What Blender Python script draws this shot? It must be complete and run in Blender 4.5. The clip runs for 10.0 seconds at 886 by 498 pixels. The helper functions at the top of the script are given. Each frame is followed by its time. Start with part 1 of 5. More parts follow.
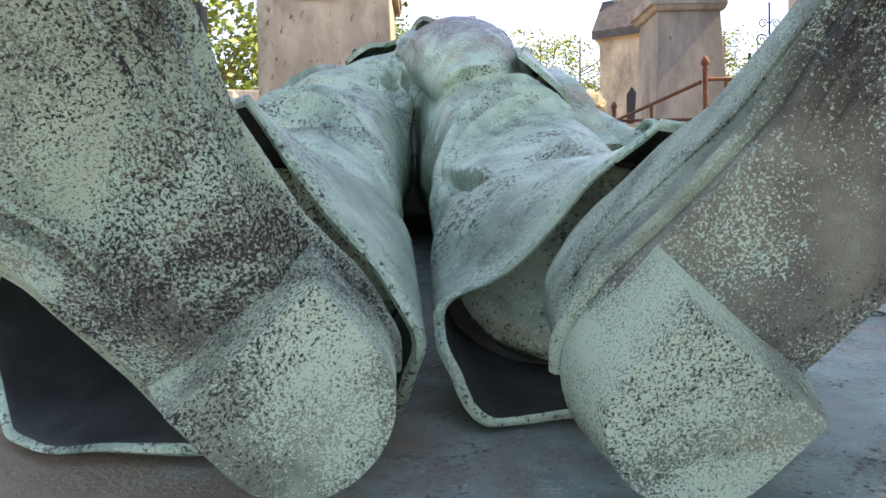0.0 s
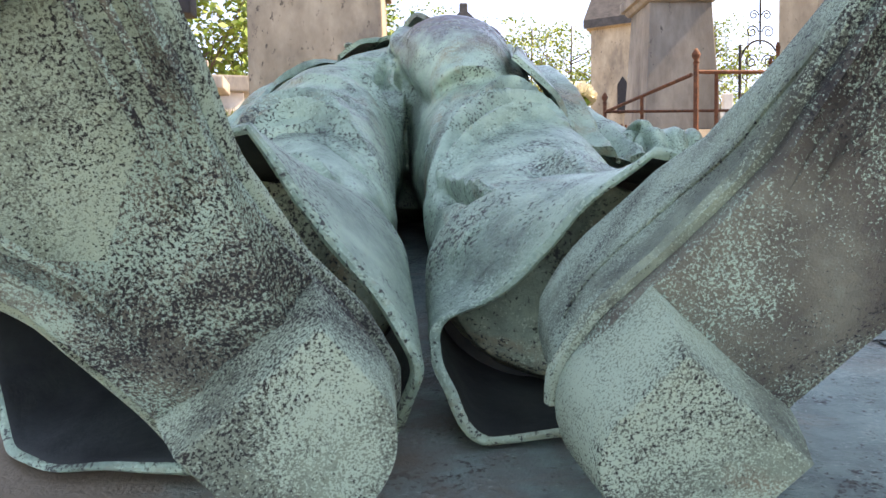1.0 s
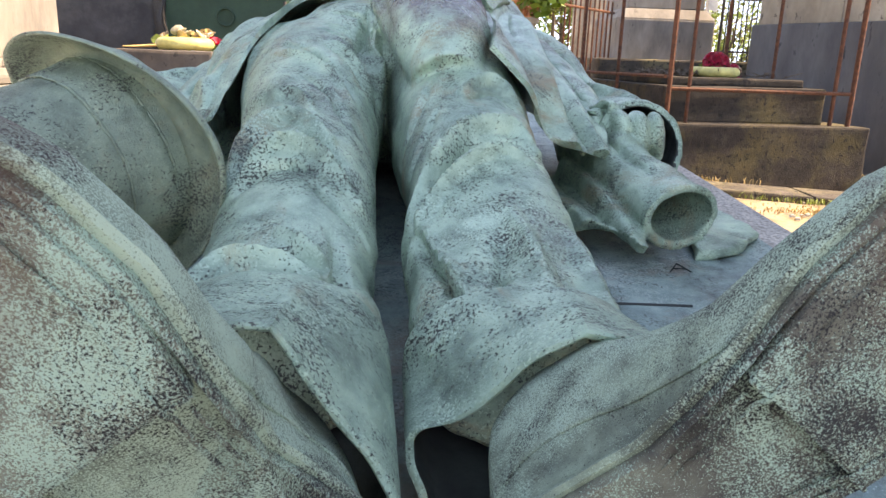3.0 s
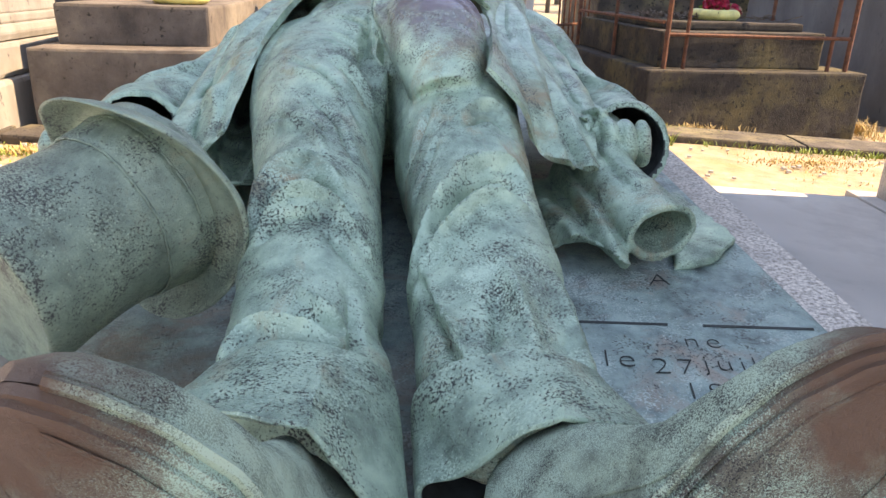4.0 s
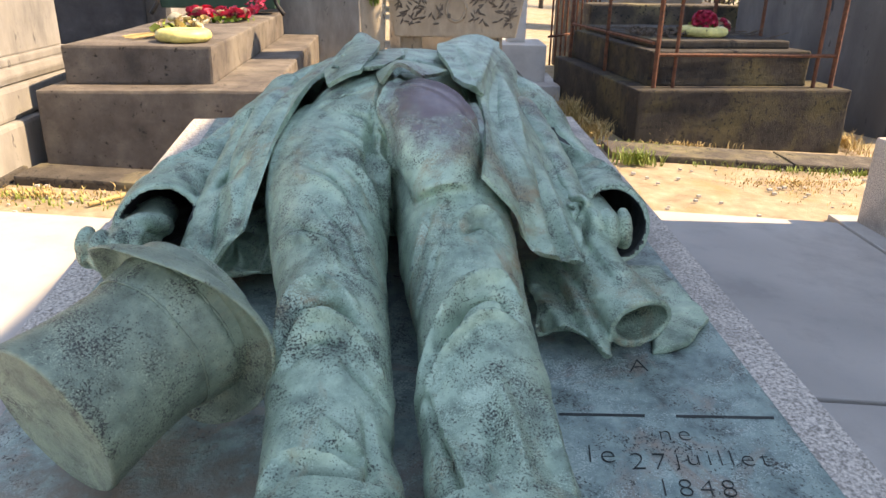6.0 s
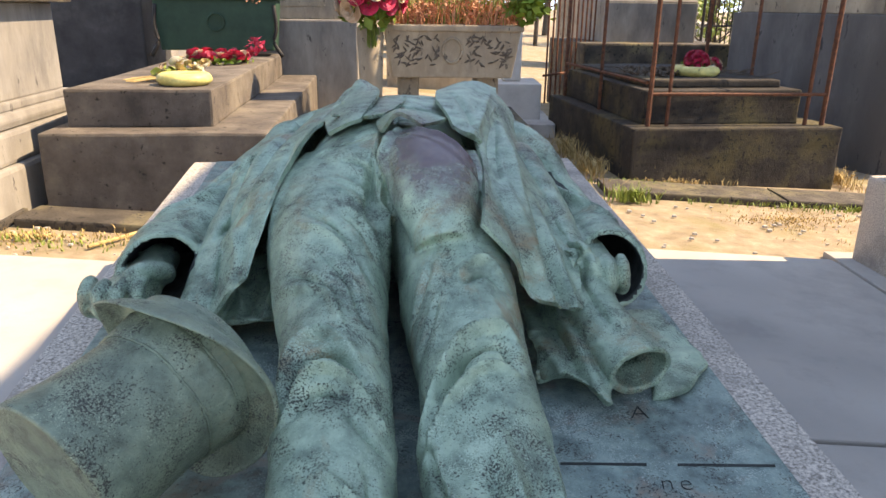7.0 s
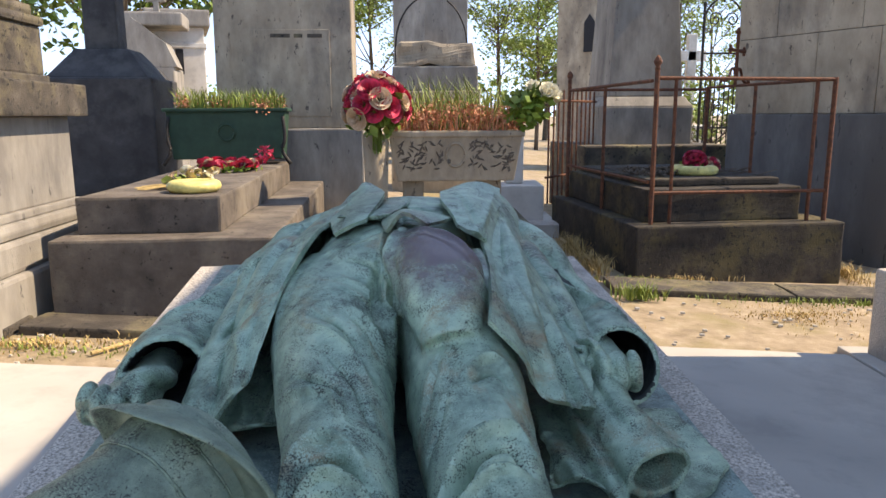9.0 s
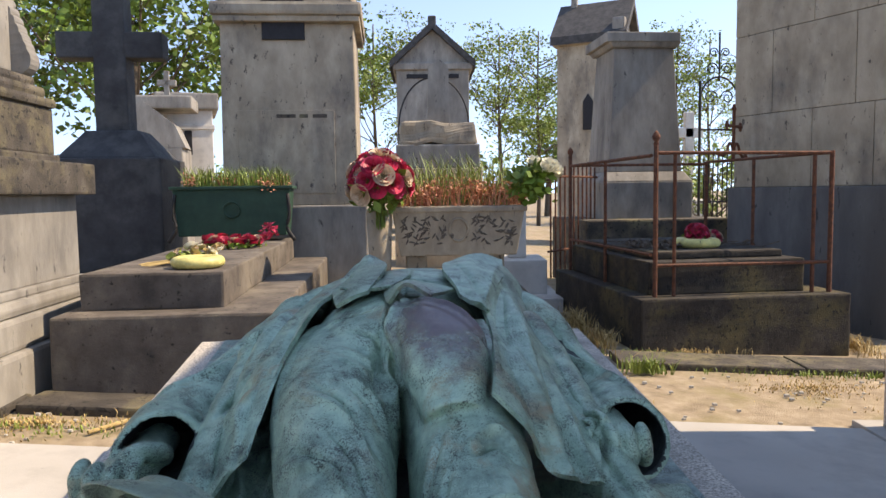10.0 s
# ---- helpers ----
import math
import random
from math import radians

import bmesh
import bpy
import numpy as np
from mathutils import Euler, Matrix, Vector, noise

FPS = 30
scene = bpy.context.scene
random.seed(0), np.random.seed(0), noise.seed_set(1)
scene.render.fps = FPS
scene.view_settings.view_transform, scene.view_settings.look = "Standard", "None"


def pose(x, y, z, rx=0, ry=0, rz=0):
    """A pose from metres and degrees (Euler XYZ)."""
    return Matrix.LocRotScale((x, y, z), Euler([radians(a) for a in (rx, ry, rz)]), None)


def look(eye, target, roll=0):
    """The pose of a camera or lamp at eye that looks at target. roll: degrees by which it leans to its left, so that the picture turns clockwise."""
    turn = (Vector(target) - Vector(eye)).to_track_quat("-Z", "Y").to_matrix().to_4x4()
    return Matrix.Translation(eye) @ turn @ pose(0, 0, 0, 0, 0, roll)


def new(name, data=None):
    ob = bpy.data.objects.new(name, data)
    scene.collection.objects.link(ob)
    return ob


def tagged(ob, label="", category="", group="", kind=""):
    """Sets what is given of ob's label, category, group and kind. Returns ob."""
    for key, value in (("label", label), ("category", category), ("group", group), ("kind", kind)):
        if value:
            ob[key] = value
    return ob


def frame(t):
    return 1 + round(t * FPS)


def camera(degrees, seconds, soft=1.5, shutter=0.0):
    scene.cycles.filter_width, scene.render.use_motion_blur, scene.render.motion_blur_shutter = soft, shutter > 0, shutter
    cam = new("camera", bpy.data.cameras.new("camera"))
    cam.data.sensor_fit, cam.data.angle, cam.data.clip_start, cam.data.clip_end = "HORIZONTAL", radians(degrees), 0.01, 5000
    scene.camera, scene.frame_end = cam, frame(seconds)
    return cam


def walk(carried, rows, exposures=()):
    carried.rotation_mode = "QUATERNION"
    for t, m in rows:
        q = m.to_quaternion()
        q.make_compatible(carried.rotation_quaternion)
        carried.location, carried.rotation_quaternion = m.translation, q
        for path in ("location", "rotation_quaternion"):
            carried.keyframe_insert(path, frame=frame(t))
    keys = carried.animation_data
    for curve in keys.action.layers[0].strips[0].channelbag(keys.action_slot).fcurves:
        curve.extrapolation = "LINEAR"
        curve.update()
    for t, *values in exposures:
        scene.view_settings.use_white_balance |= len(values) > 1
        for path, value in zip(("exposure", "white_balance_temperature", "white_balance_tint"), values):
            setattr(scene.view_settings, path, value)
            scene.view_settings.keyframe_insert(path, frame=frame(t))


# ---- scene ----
cam = camera(63.2, 10.0)
PATH = [
    (0, (0.058, 0.049, 0.459), (-0.08, 2.043, 0.376), -1.5),
    (0.5, (0.056, 0.048, 0.463), (-0.065, 2.043, 0.379), -1.3),
    (1, (0.055, 0.043, 0.477), (-0.054, 2.036, 0.358), -1.0),
    (1.5, (0.055, 0.033, 0.504), (-0.041, 2.022, 0.317), -0.5),
    (2, (0.056, 0.021, 0.543), (-0.023, 1.999, 0.257), 0.2),
    (2.5, (0.06, 0.002, 0.602), (-0.002, 1.959, 0.195), 1.0),
    (2.7, (0.057, -0.006, 0.625), (0.026, 1.943, 0.181), 1.6),
    (3.8, (0.047, -0.063, 0.783), (0.036, 1.817, 0.099), 2.0),
    (4, (0.045, -0.067, 0.811), (0.039, 1.805, 0.106), 1.8),
    (4.5, (0.043, -0.083, 0.87), (0.045, 1.776, 0.134), 1.7),
    (5, (0.041, -0.103, 0.921), (0.049, 1.754, 0.177), 1.5),
    (5.5, (0.035, -0.117, 0.972), (0.046, 1.743, 0.238), 1.2),
    (5.7, (0.036, -0.118, 0.99), (0.038, 1.742, 0.254), 1.1),
    (7, (0.029, -0.123, 1.038), (0.039, 1.772, 0.398), 0.8),
    (7.5, (0.028, -0.12, 1.041), (0.035, 1.791, 0.452), 0.6),
    (8, (0.027, -0.119, 1.04), (0.029, 1.809, 0.51), 0.3),
    (8.5, (0.026, -0.116, 1.035), (0.022, 1.832, 0.579), -0.0),
    (9, (0.029, -0.112, 1.028), (0.021, 1.855, 0.661), -0.3),
    (9.5, (0.032, -0.111, 1.021), (0.02, 1.871, 0.758), -0.6),
    (10, (0.032, -0.106, 1.015), (0.015, 1.888, 0.858), -0.8),
]
walk(cam, [(t, look(eye, target, roll)) for t, eye, target, roll in PATH],
     [(0, 2.75, 10800, 21), (1.5, 2.75, 10800, 21), (2.7, 2.80, 10600, 21), (4.0, 2.76, 10500, 21), (5.5, 2.52, 10200, 19), (7.0, 2.25, 9900, 17), (8.5, 2.02, 9000, 16), (10, 1.66, 8400, 15)])

# ---- world, sun ----
SUN_EL, SUN_AZ = radians(47), math.atan2(0.992, 0.12)      # azimuth from +y towards +x
world = bpy.data.worlds.new("sky")
scene.world = world
world.use_nodes = True
wn = world.node_tree.nodes
sky = wn.new("ShaderNodeTexSky")
sky.sky_type, sky.sun_disc = "NISHITA", False
sky.sun_elevation, sky.sun_rotation = SUN_EL, SUN_AZ
sky.air_density, sky.dust_density, sky.ozone_density, sky.altitude = 1.0, 0.0, 1.6, 2500
wn["Background"].inputs["Strength"].default_value = 0.15
world.node_tree.links.new(sky.outputs["Color"], wn["Background"].inputs["Color"])
sky_place, sky_lift = wn.new("ShaderNodeTexCoord"), wn.new("ShaderNodeMapping")
sky_lift.inputs["Location"].default_value = (0, 0, 0.16)
world.node_tree.links.new(sky_place.outputs["Generated"], sky_lift.inputs["Vector"])
world.node_tree.links.new(sky_lift.outputs["Vector"], sky.inputs["Vector"])
sun = new("sun", bpy.data.lights.new("sun", "SUN"))
sun.data.energy, sun.data.angle, sun.data.color = 2.05, radians(0.6), (1.0, 0.94, 0.84)
sdir = Vector((math.sin(SUN_AZ) * math.cos(SUN_EL), math.cos(SUN_AZ) * math.cos(SUN_EL), math.sin(SUN_EL)))
sun.matrix_world = look(sdir * 30, (0, 0, 0))


# ---- materials ----
def material(name, stops, scale=8.0, detail=8.0, rough=(0.6, 0.85), metal=0.0, bump=0.3, fine=60.0, spots=None, spot_scale=40.0,
             spot_size=0.5, second=None, second_scale=3.0, second_at=0.55, stretch=(1, 1, 1), bump_dist=0.01):
    """Base colour ramp over noise, a second tone in patches, spots of a third, roughness over the grain, bump at two scales."""
    m = bpy.data.materials.new(name)
    m.use_nodes = True
    nt = m.node_tree
    n, l = nt.nodes, nt.links
    p = n["Principled BSDF"]
    tc = n.new("ShaderNodeTexCoord")
    mp = n.new("ShaderNodeMapping")
    mp.inputs["Scale"].default_value = stretch
    l.new(tc.outputs["Object"], mp.inputs["Vector"])

    def noise_tex(sc, de=6.0, ro=0.6):
        t = n.new("ShaderNodeTexNoise")
        t.inputs["Scale"].default_value, t.inputs["Detail"].default_value, t.inputs["Roughness"].default_value = sc, de, ro
        l.new(mp.outputs[0], t.inputs["Vector"])
        return t.outputs["Fac"]

    def ramp(fac, pts):
        r = n.new("ShaderNodeValToRGB")
        e = r.color_ramp.elements
        while len(e) < len(pts):
            e.new(0.5)
        for el, (pos, c) in zip(e, pts):
            el.position = pos
            el.color = (*c, 1) if len(c) == 3 else c
        l.new(fac, r.inputs["Fac"])
        return r.outputs["Color"]

    def mix(fac, a, b):
        x = n.new("ShaderNodeMix")
        x.data_type = "RGBA"
        l.new(fac, x.inputs[0])
        l.new(a, x.inputs[6])
        if isinstance(b, tuple):
            x.inputs[7].default_value = (*b, 1)
        else:
            l.new(b, x.inputs[7])
        return x.outputs[2]

    g = noise_tex(scale, detail, 0.65)
    col = ramp(g, stops)
    if second:
        f = ramp(noise_tex(second_scale, 8, 0.65), [(second_at - 0.06, (0, 0, 0)), (second_at + 0.1, (1, 1, 1))])
        col = mix(f, col, second)
    if spots:
        f = ramp(noise_tex(spot_scale, 5, 0.75), [(spot_size, (0, 0, 0)), (spot_size + 0.05, (1, 1, 1))])
        col = mix(f, col, spots)
    l.new(col, p.inputs["Base Color"])
    p.inputs["Metallic"].default_value = metal
    rr = n.new("ShaderNodeMapRange")
    rr.inputs["To Min"].default_value, rr.inputs["To Max"].default_value = rough
    fg = noise_tex(fine, 8, 0.7)
    l.new(fg, rr.inputs["Value"])
    l.new(rr.outputs[0], p.inputs["Roughness"])
    b = n.new("ShaderNodeBump")
    b.inputs["Strength"].default_value, b.inputs["Distance"].default_value = bump, bump_dist
    l.new(fg, b.inputs["Height"])
    l.new(b.outputs[0], p.inputs["Normal"])
    return m


def flat(name, c, rough=0.6, var=0.35, scale=30.0, metal=0.0, bump=0.15):
    d = tuple(x * (1 - var) for x in c)
    u = tuple(min(1, x * (1 + var)) for x in c)
    return material(name, [(0.35, d), (0.65, u)], scale, 6, (rough - 0.08, min(1, rough + 0.08)), metal, bump, scale * 4, bump_dist=0.004)


M_STONE_DARK = material("dark_weathered_stone", [(0.3, (0.026, 0.022, 0.019)), (0.55, (0.085, 0.072, 0.058)), (0.75, (0.20, 0.17, 0.135))], 6, 12, (0.8, 0.95),
                        0, 0.5, 90, spots=(0.018, 0.017, 0.015), spot_scale=24, spot_size=0.56, second=(0.20, 0.17, 0.095), second_scale=2.6)
M_STONE_MOSSY = material("dark_mossy_stone", [(0.3, (0.013, 0.011, 0.009)), (0.55, (0.038, 0.031, 0.025)), (0.75, (0.085, 0.07, 0.052))], 7, 12, (0.85, 0.97),
                         0, 0.6, 90, spots=(0.012, 0.011, 0.010), spot_scale=26, spot_size=0.55, second=(0.10, 0.08, 0.035), second_scale=2.6)
M_STONE_BROWN = material("brown_weathered_stone", [(0.3, (0.06, 0.05, 0.043)), (0.55, (0.135, 0.112, 0.092)), (0.75, (0.24, 0.205, 0.165))], 5, 12, (0.85, 0.97),
                         0, 0.5, 90, spots=(0.025, 0.023, 0.02), spot_scale=24, spot_size=0.60, second=(0.21, 0.18, 0.14), second_scale=2.2)
M_STONE_GREY = material("grey_limestone", [(0.3, (0.14, 0.13, 0.12)), (0.55, (0.31, 0.29, 0.255)), (0.75, (0.44, 0.41, 0.355))], 4.0, 10, (0.8, 0.95),
                        0, 0.35, 80, spots=(0.09, 0.085, 0.08), spot_scale=14, spot_size=0.62, second=(0.20, 0.18, 0.155), second_scale=1.1, stretch=(1, 1, 0.35))
M_STONE_SLATE = material("damp_grey_stone", [(0.3, (0.075, 0.075, 0.078)), (0.55, (0.15, 0.148, 0.145)), (0.75, (0.24, 0.235, 0.22))], 3.5, 10, (0.75, 0.95),
                         0, 0.35, 80, spots=(0.05, 0.05, 0.05), spot_scale=14, spot_size=0.62, second=(0.10, 0.098, 0.095), second_scale=1.1, stretch=(1, 1, 0.3))
M_STONE_TAN = material("tan_limestone", [(0.3, (0.24, 0.195, 0.14)), (0.55, (0.43, 0.36, 0.265)), (0.75, (0.56, 0.49, 0.38))], 3.2, 10, (0.8, 0.95),
                       0, 0.35, 80, spots=(0.10, 0.085, 0.07), spot_scale=16, spot_size=0.60, second=(0.15, 0.13, 0.11), second_scale=1.4, stretch=(1, 1, 0.5))
M_STONE_WHITE = material("pale_stone", [(0.3, (0.5, 0.47, 0.42)), (0.7, (0.72, 0.69, 0.63))], 4, 8, (0.75, 0.9), 0, 0.3, 60, second=(0.35, 0.33, 0.3), second_scale=2)
M_STONE_BLACK = material("blackened_stone", [(0.3, (0.028, 0.028, 0.03)), (0.6, (0.06, 0.06, 0.062)), (0.8, (0.10, 0.10, 0.10))], 4, 10, (0.75, 0.95), 0, 0.4, 70,
                         second=(0.09, 0.09, 0.085), second_scale=2.0)
M_GRANITE = material("speckled_granite", [(0.36, (0.22, 0.19, 0.16)), (0.5, (0.52, 0.46, 0.39)), (0.64, (0.78, 0.70, 0.60))], 170, 6, (0.65, 0.85), 0, 0.5, 220,
                     spots=(0.12, 0.11, 0.10), spot_scale=7, spot_size=0.68, second=(0.28, 0.25, 0.22), second_scale=3)
M_PAVING = material("concrete_paving", [(0.3, (0.40, 0.37, 0.33)), (0.7, (0.54, 0.505, 0.45))], 6, 10, (0.85, 0.95), 0, 0.25, 120,
                    spots=(0.2, 0.19, 0.18), spot_scale=30, spot_size=0.68, second=(0.34, 0.32, 0.29), second_scale=1.5)
M_DIRT = material("trodden_dirt", [(0.3, (0.22, 0.165, 0.105)), (0.55, (0.38, 0.295, 0.20)), (0.75, (0.50, 0.41, 0.30))], 9, 10, (0.9, 1.0), 0, 0.6, 130,
                  spots=(0.55, 0.5, 0.42), spot_scale=70, spot_size=0.66, second=(0.27, 0.22, 0.11), second_scale=1.8)
M_IRON = material("rusty_iron", [(0.3, (0.05, 0.022, 0.014)), (0.55, (0.15, 0.055, 0.028)), (0.8, (0.26, 0.10, 0.05))], 30, 8, (0.7, 0.9), 0.1, 0.4, 200)
M_IRON_BLACK = material("black_iron", [(0.3, (0.01, 0.01, 0.01)), (0.7, (0.035, 0.032, 0.03))], 30, 6, (0.55, 0.8), 0.2, 0.3, 150)
M_ROOF = material("slate_roof", [(0.3, (0.03, 0.03, 0.032)), (0.7, (0.09, 0.085, 0.08))], 8, 8, (0.7, 0.9), 0, 0.4, 60)
M_DARK = flat("dark_opening", (0.012, 0.012, 0.015), 0.7)


def bronze(name, tones, crust, pits, brown, speck=300.0, cover=0.50, worn=(), rough=(0.42, 0.7), pit_at=0.555, brown_at=0.54):
    """Verdigris over dark bronze: a crust broken into fine specks, more in some places than others, brown bare metal, black pits, rubbed places."""
    m = bpy.data.materials.new(name)
    m.use_nodes = True
    nt = m.node_tree
    n, l = nt.nodes, nt.links
    p = n["Principled BSDF"]
    tc = n.new("ShaderNodeTexCoord")

    def tex(sc, de, ro=0.6, dist=0.0):
        t = n.new("ShaderNodeTexNoise")
        t.inputs["Scale"].default_value, t.inputs["Detail"].default_value, t.inputs["Roughness"].default_value, t.inputs["Distortion"].default_value = sc, de, ro, dist
        l.new(tc.outputs["Object"], t.inputs["Vector"])
        return t.outputs["Fac"]

    def math_node(op, a, b, c=None):
        k = n.new("ShaderNodeMath")
        k.operation = op
        for i, v in enumerate((a, b, c)):
            if v is None:
                continue
            if isinstance(v, (int, float)):
                k.inputs[i].default_value = v
            else:
                l.new(v, k.inputs[i])
        return k.outputs[0]

    def step(v, lo, hi):
        r = n.new("ShaderNodeMapRange")
        r.inputs["From Min"].default_value, r.inputs["From Max"].default_value = lo, hi
        l.new(v, r.inputs["Value"])
        return r.outputs[0]

    def mix(f, a, b):
        x = n.new("ShaderNodeMix")
        x.data_type = "RGBA"
        l.new(f, x.inputs[0])
        for i, v in ((6, a), (7, b)):
            if isinstance(v, tuple):
                x.inputs[i].default_value = (*v, 1)
            else:
                l.new(v, x.inputs[i])
        return x.outputs[2]

    def mixf(f, a, b):
        x = n.new("ShaderNodeMix")
        l.new(f, x.inputs[0])
        for i, v in ((2, a), (3, b)):
            if isinstance(v, float):
                x.inputs[i].default_value = v
            else:
                l.new(v, x.inputs[i])
        return x.outputs[0]

    broad, mid, fine = tex(6, 8, 0.6, 0.6), tex(28, 8, 0.65), tex(speck, 4, 0.7)
    tone = n.new("ShaderNodeValToRGB")
    e = tone.color_ramp.elements
    while len(e) < len(tones):
        e.new(0.5)
    for el, (pos, c) in zip(e, tones):
        el.position, el.color = pos, (*c, 1)
    l.new(math_node("MULTIPLY_ADD", mid, 0.55, math_node("MULTIPLY", broad, 0.45)), tone.inputs["Fac"])
    col = mix(step(tex(4.5, 9, 0.7, 1.0), brown_at, brown_at + 0.12), tone.outputs["Color"], brown)
    # crust specks: the fine grain against a broad drift
    drift = math_node("MULTIPLY_ADD", tex(12, 8, 0.65, 0.6), 0.47, math_node("MULTIPLY", fine, 0.53))
    col = mix(step(drift, cover, cover + 0.035), col, crust)
    hole = math_node("MULTIPLY_ADD", tex(speck * 0.8, 5, 0.7), 0.62, math_node("MULTIPLY", tex(13, 7, 0.65, 0.8), 0.38))
    hole_f = step(hole, pit_at, pit_at + 0.03)
    col = mix(hole_f, col, pits)
    rgh = n.new("ShaderNodeMapRange")
    rgh.inputs["To Min"].default_value, rgh.inputs["To Max"].default_value = rough
    l.new(drift, rgh.inputs["Value"])
    ro_s, me_s = rgh.outputs[0], None
    for (cx, cy, cz), (sx, sy, sz), c, ro, me in worn:
        mp = n.new("ShaderNodeMapping")
        mp.inputs["Location"].default_value = (-cx / sx, -cy / sy, -cz / sz)
        mp.inputs["Scale"].default_value = (1 / sx, 1 / sy, 1 / sz)
        l.new(tc.outputs["Object"], mp.inputs["Vector"])
        ln = n.new("ShaderNodeVectorMath")
        ln.operation = "LENGTH"
        l.new(mp.outputs[0], ln.inputs[0])
        f = step(math_node("MULTIPLY_ADD", mid, 1.2, ln.outputs["Value"]), 1.65, 1.1)
        col = mix(f, col, c)
        ro_s = mixf(f, ro_s, ro)
        me_s = mixf(f, 0.3 if me_s is None else me_s, me)
    l.new(col, p.inputs["Base Color"])
    l.new(ro_s, p.inputs["Roughness"])
    if me_s is None:
        p.inputs["Metallic"].default_value = 0.3
    else:
        l.new(me_s, p.inputs["Metallic"])
    bp = n.new("ShaderNodeBump")
    bp.inputs["Strength"].default_value, bp.inputs["Distance"].default_value = 0.7, 0.0035
    l.new(math_node("SUBTRACT", math_node("MULTIPLY_ADD", mid, 1.5, drift), math_node("MULTIPLY", hole_f, 0.25)), bp.inputs["Height"])
    l.new(bp.outputs[0], p.inputs["Normal"])
    return m


TONES = [(0.33, (0.105, 0.155, 0.120)), (0.45, (0.235, 0.345, 0.260)), (0.55, (0.355, 0.500, 0.370)), (0.67, (0.50, 0.64, 0.46))]
M_BRONZE = bronze("green_bronze", TONES, (0.42, 0.57, 0.43), (0.06, 0.07, 0.06), (0.32, 0.27, 0.17), 430, 0.535, rough=(0.2, 0.46), pit_at=0.536, worn=[
    ((0.02, 1.26, 0.77), (0.115, 0.20, 0.13), (0.21, 0.165, 0.165), 0.24, 0.85),
])
M_SHOE = bronze("crusted_shoe_bronze", [(0.34, (0.055, 0.058, 0.048)), (0.45, (0.135, 0.165, 0.125)), (0.56, (0.26, 0.335, 0.245)), (0.68, (0.40, 0.48, 0.33))], (0.41, 0.54, 0.41), (0.03, 0.032, 0.03), (0.23, 0.175, 0.115), 1150, 0.480, pit_at=0.535, brown_at=0.60, worn=[
    ((0.31, 0.26, 0.63), (0.085, 0.085, 0.085), (0.15, 0.088, 0.058), 0.36, 0.4),
    ((-0.165, 0.19, 0.635), (0.085, 0.085, 0.085), (0.15, 0.088, 0.058), 0.36, 0.4),
], rough=(0.5, 0.8))
M_HAT = bronze("green_bronze_hat", [(0.32, (0.100, 0.120, 0.090)), (0.45, (0.187, 0.246, 0.180)), (0.58, (0.275, 0.348, 0.246)), (0.70, (0.374, 0.444, 0.312))], (0.36, 0.44, 0.31), (0.06, 0.065, 0.055), (0.27, 0.27, 0.18), 480, 0.545, rough=(0.32, 0.55), pit_at=0.536)
M_PLATE = bronze("bronze_plate_patina", [(0.34, (0.075, 0.098, 0.092)), (0.45, (0.165, 0.245, 0.225)), (0.56, (0.265, 0.375, 0.335)), (0.68, (0.39, 0.50, 0.43))], (0.40, 0.50, 0.45), (0.06, 0.065, 0.06), (0.31, 0.255, 0.20), 330, 0.545, rough=(0.28, 0.5), pit_at=0.553, worn=[((-0.30, 0.35, 0.34), (0.42, 0.42, 0.2), (0.25, 0.20, 0.15), 0.45, 0.3)])
M_SOLE = bronze("dark_sole_bronze", [(0.34, (0.05, 0.045, 0.04)), (0.45, (0.10, 0.095, 0.075)), (0.56, (0.18, 0.185, 0.14)), (0.68, (0.27, 0.33, 0.25))], (0.36, 0.52, 0.41), (0.028, 0.028, 0.028), (0.17, 0.125, 0.085), 1000, 0.505, pit_at=0.53, brown_at=0.62, worn=[
    ((0.29, 0.25, 0.62), (0.085, 0.085, 0.085), (0.15, 0.085, 0.055), 0.36, 0.45),
    ((-0.15, 0.19, 0.63), (0.085, 0.085, 0.085), (0.15, 0.085, 0.055), 0.36, 0.45),
], rough=(0.45, 0.75))
# the shade deep inside cuffs and sleeves, put into the bronze's colour
M_INNER_SHADE = material("inner_shade_bronze", [(0.35, (0.016, 0.018, 0.017)), (0.65, (0.05, 0.06, 0.055))], 14, 8, (0.5, 0.75), 0.3, 0.3, 120, bump_dist=0.003)
M_INSCRIPTION = flat("dark_incised_line", (0.022, 0.028, 0.026), 0.7)


# ---- mesh helpers ----
def mesh_object(name, bm, mat, parent=None, label="", smooth=False):
    me = bpy.data.meshes.new(name)
    bm.to_mesh(me)
    bm.free()
    me.materials.append(mat)
    if smooth:
        me.polygons.foreach_set("use_smooth", [True] * len(me.polygons))
    ob = new(name, me)
    if parent:
        ob.parent = parent
    if label:
        ob["label"] = label
    return ob


def part(name, bm, mat, parent, label="", smooth=False):
    return mesh_object(name, bm, mat, parent, label, smooth)


def thing(name, label, category, m=None, group="", kind=""):
    ob = new(name)
    ob.empty_display_size = 0.1
    if m is not None:
        ob.matrix_world = m
    return tagged(ob, label, category, group, kind)


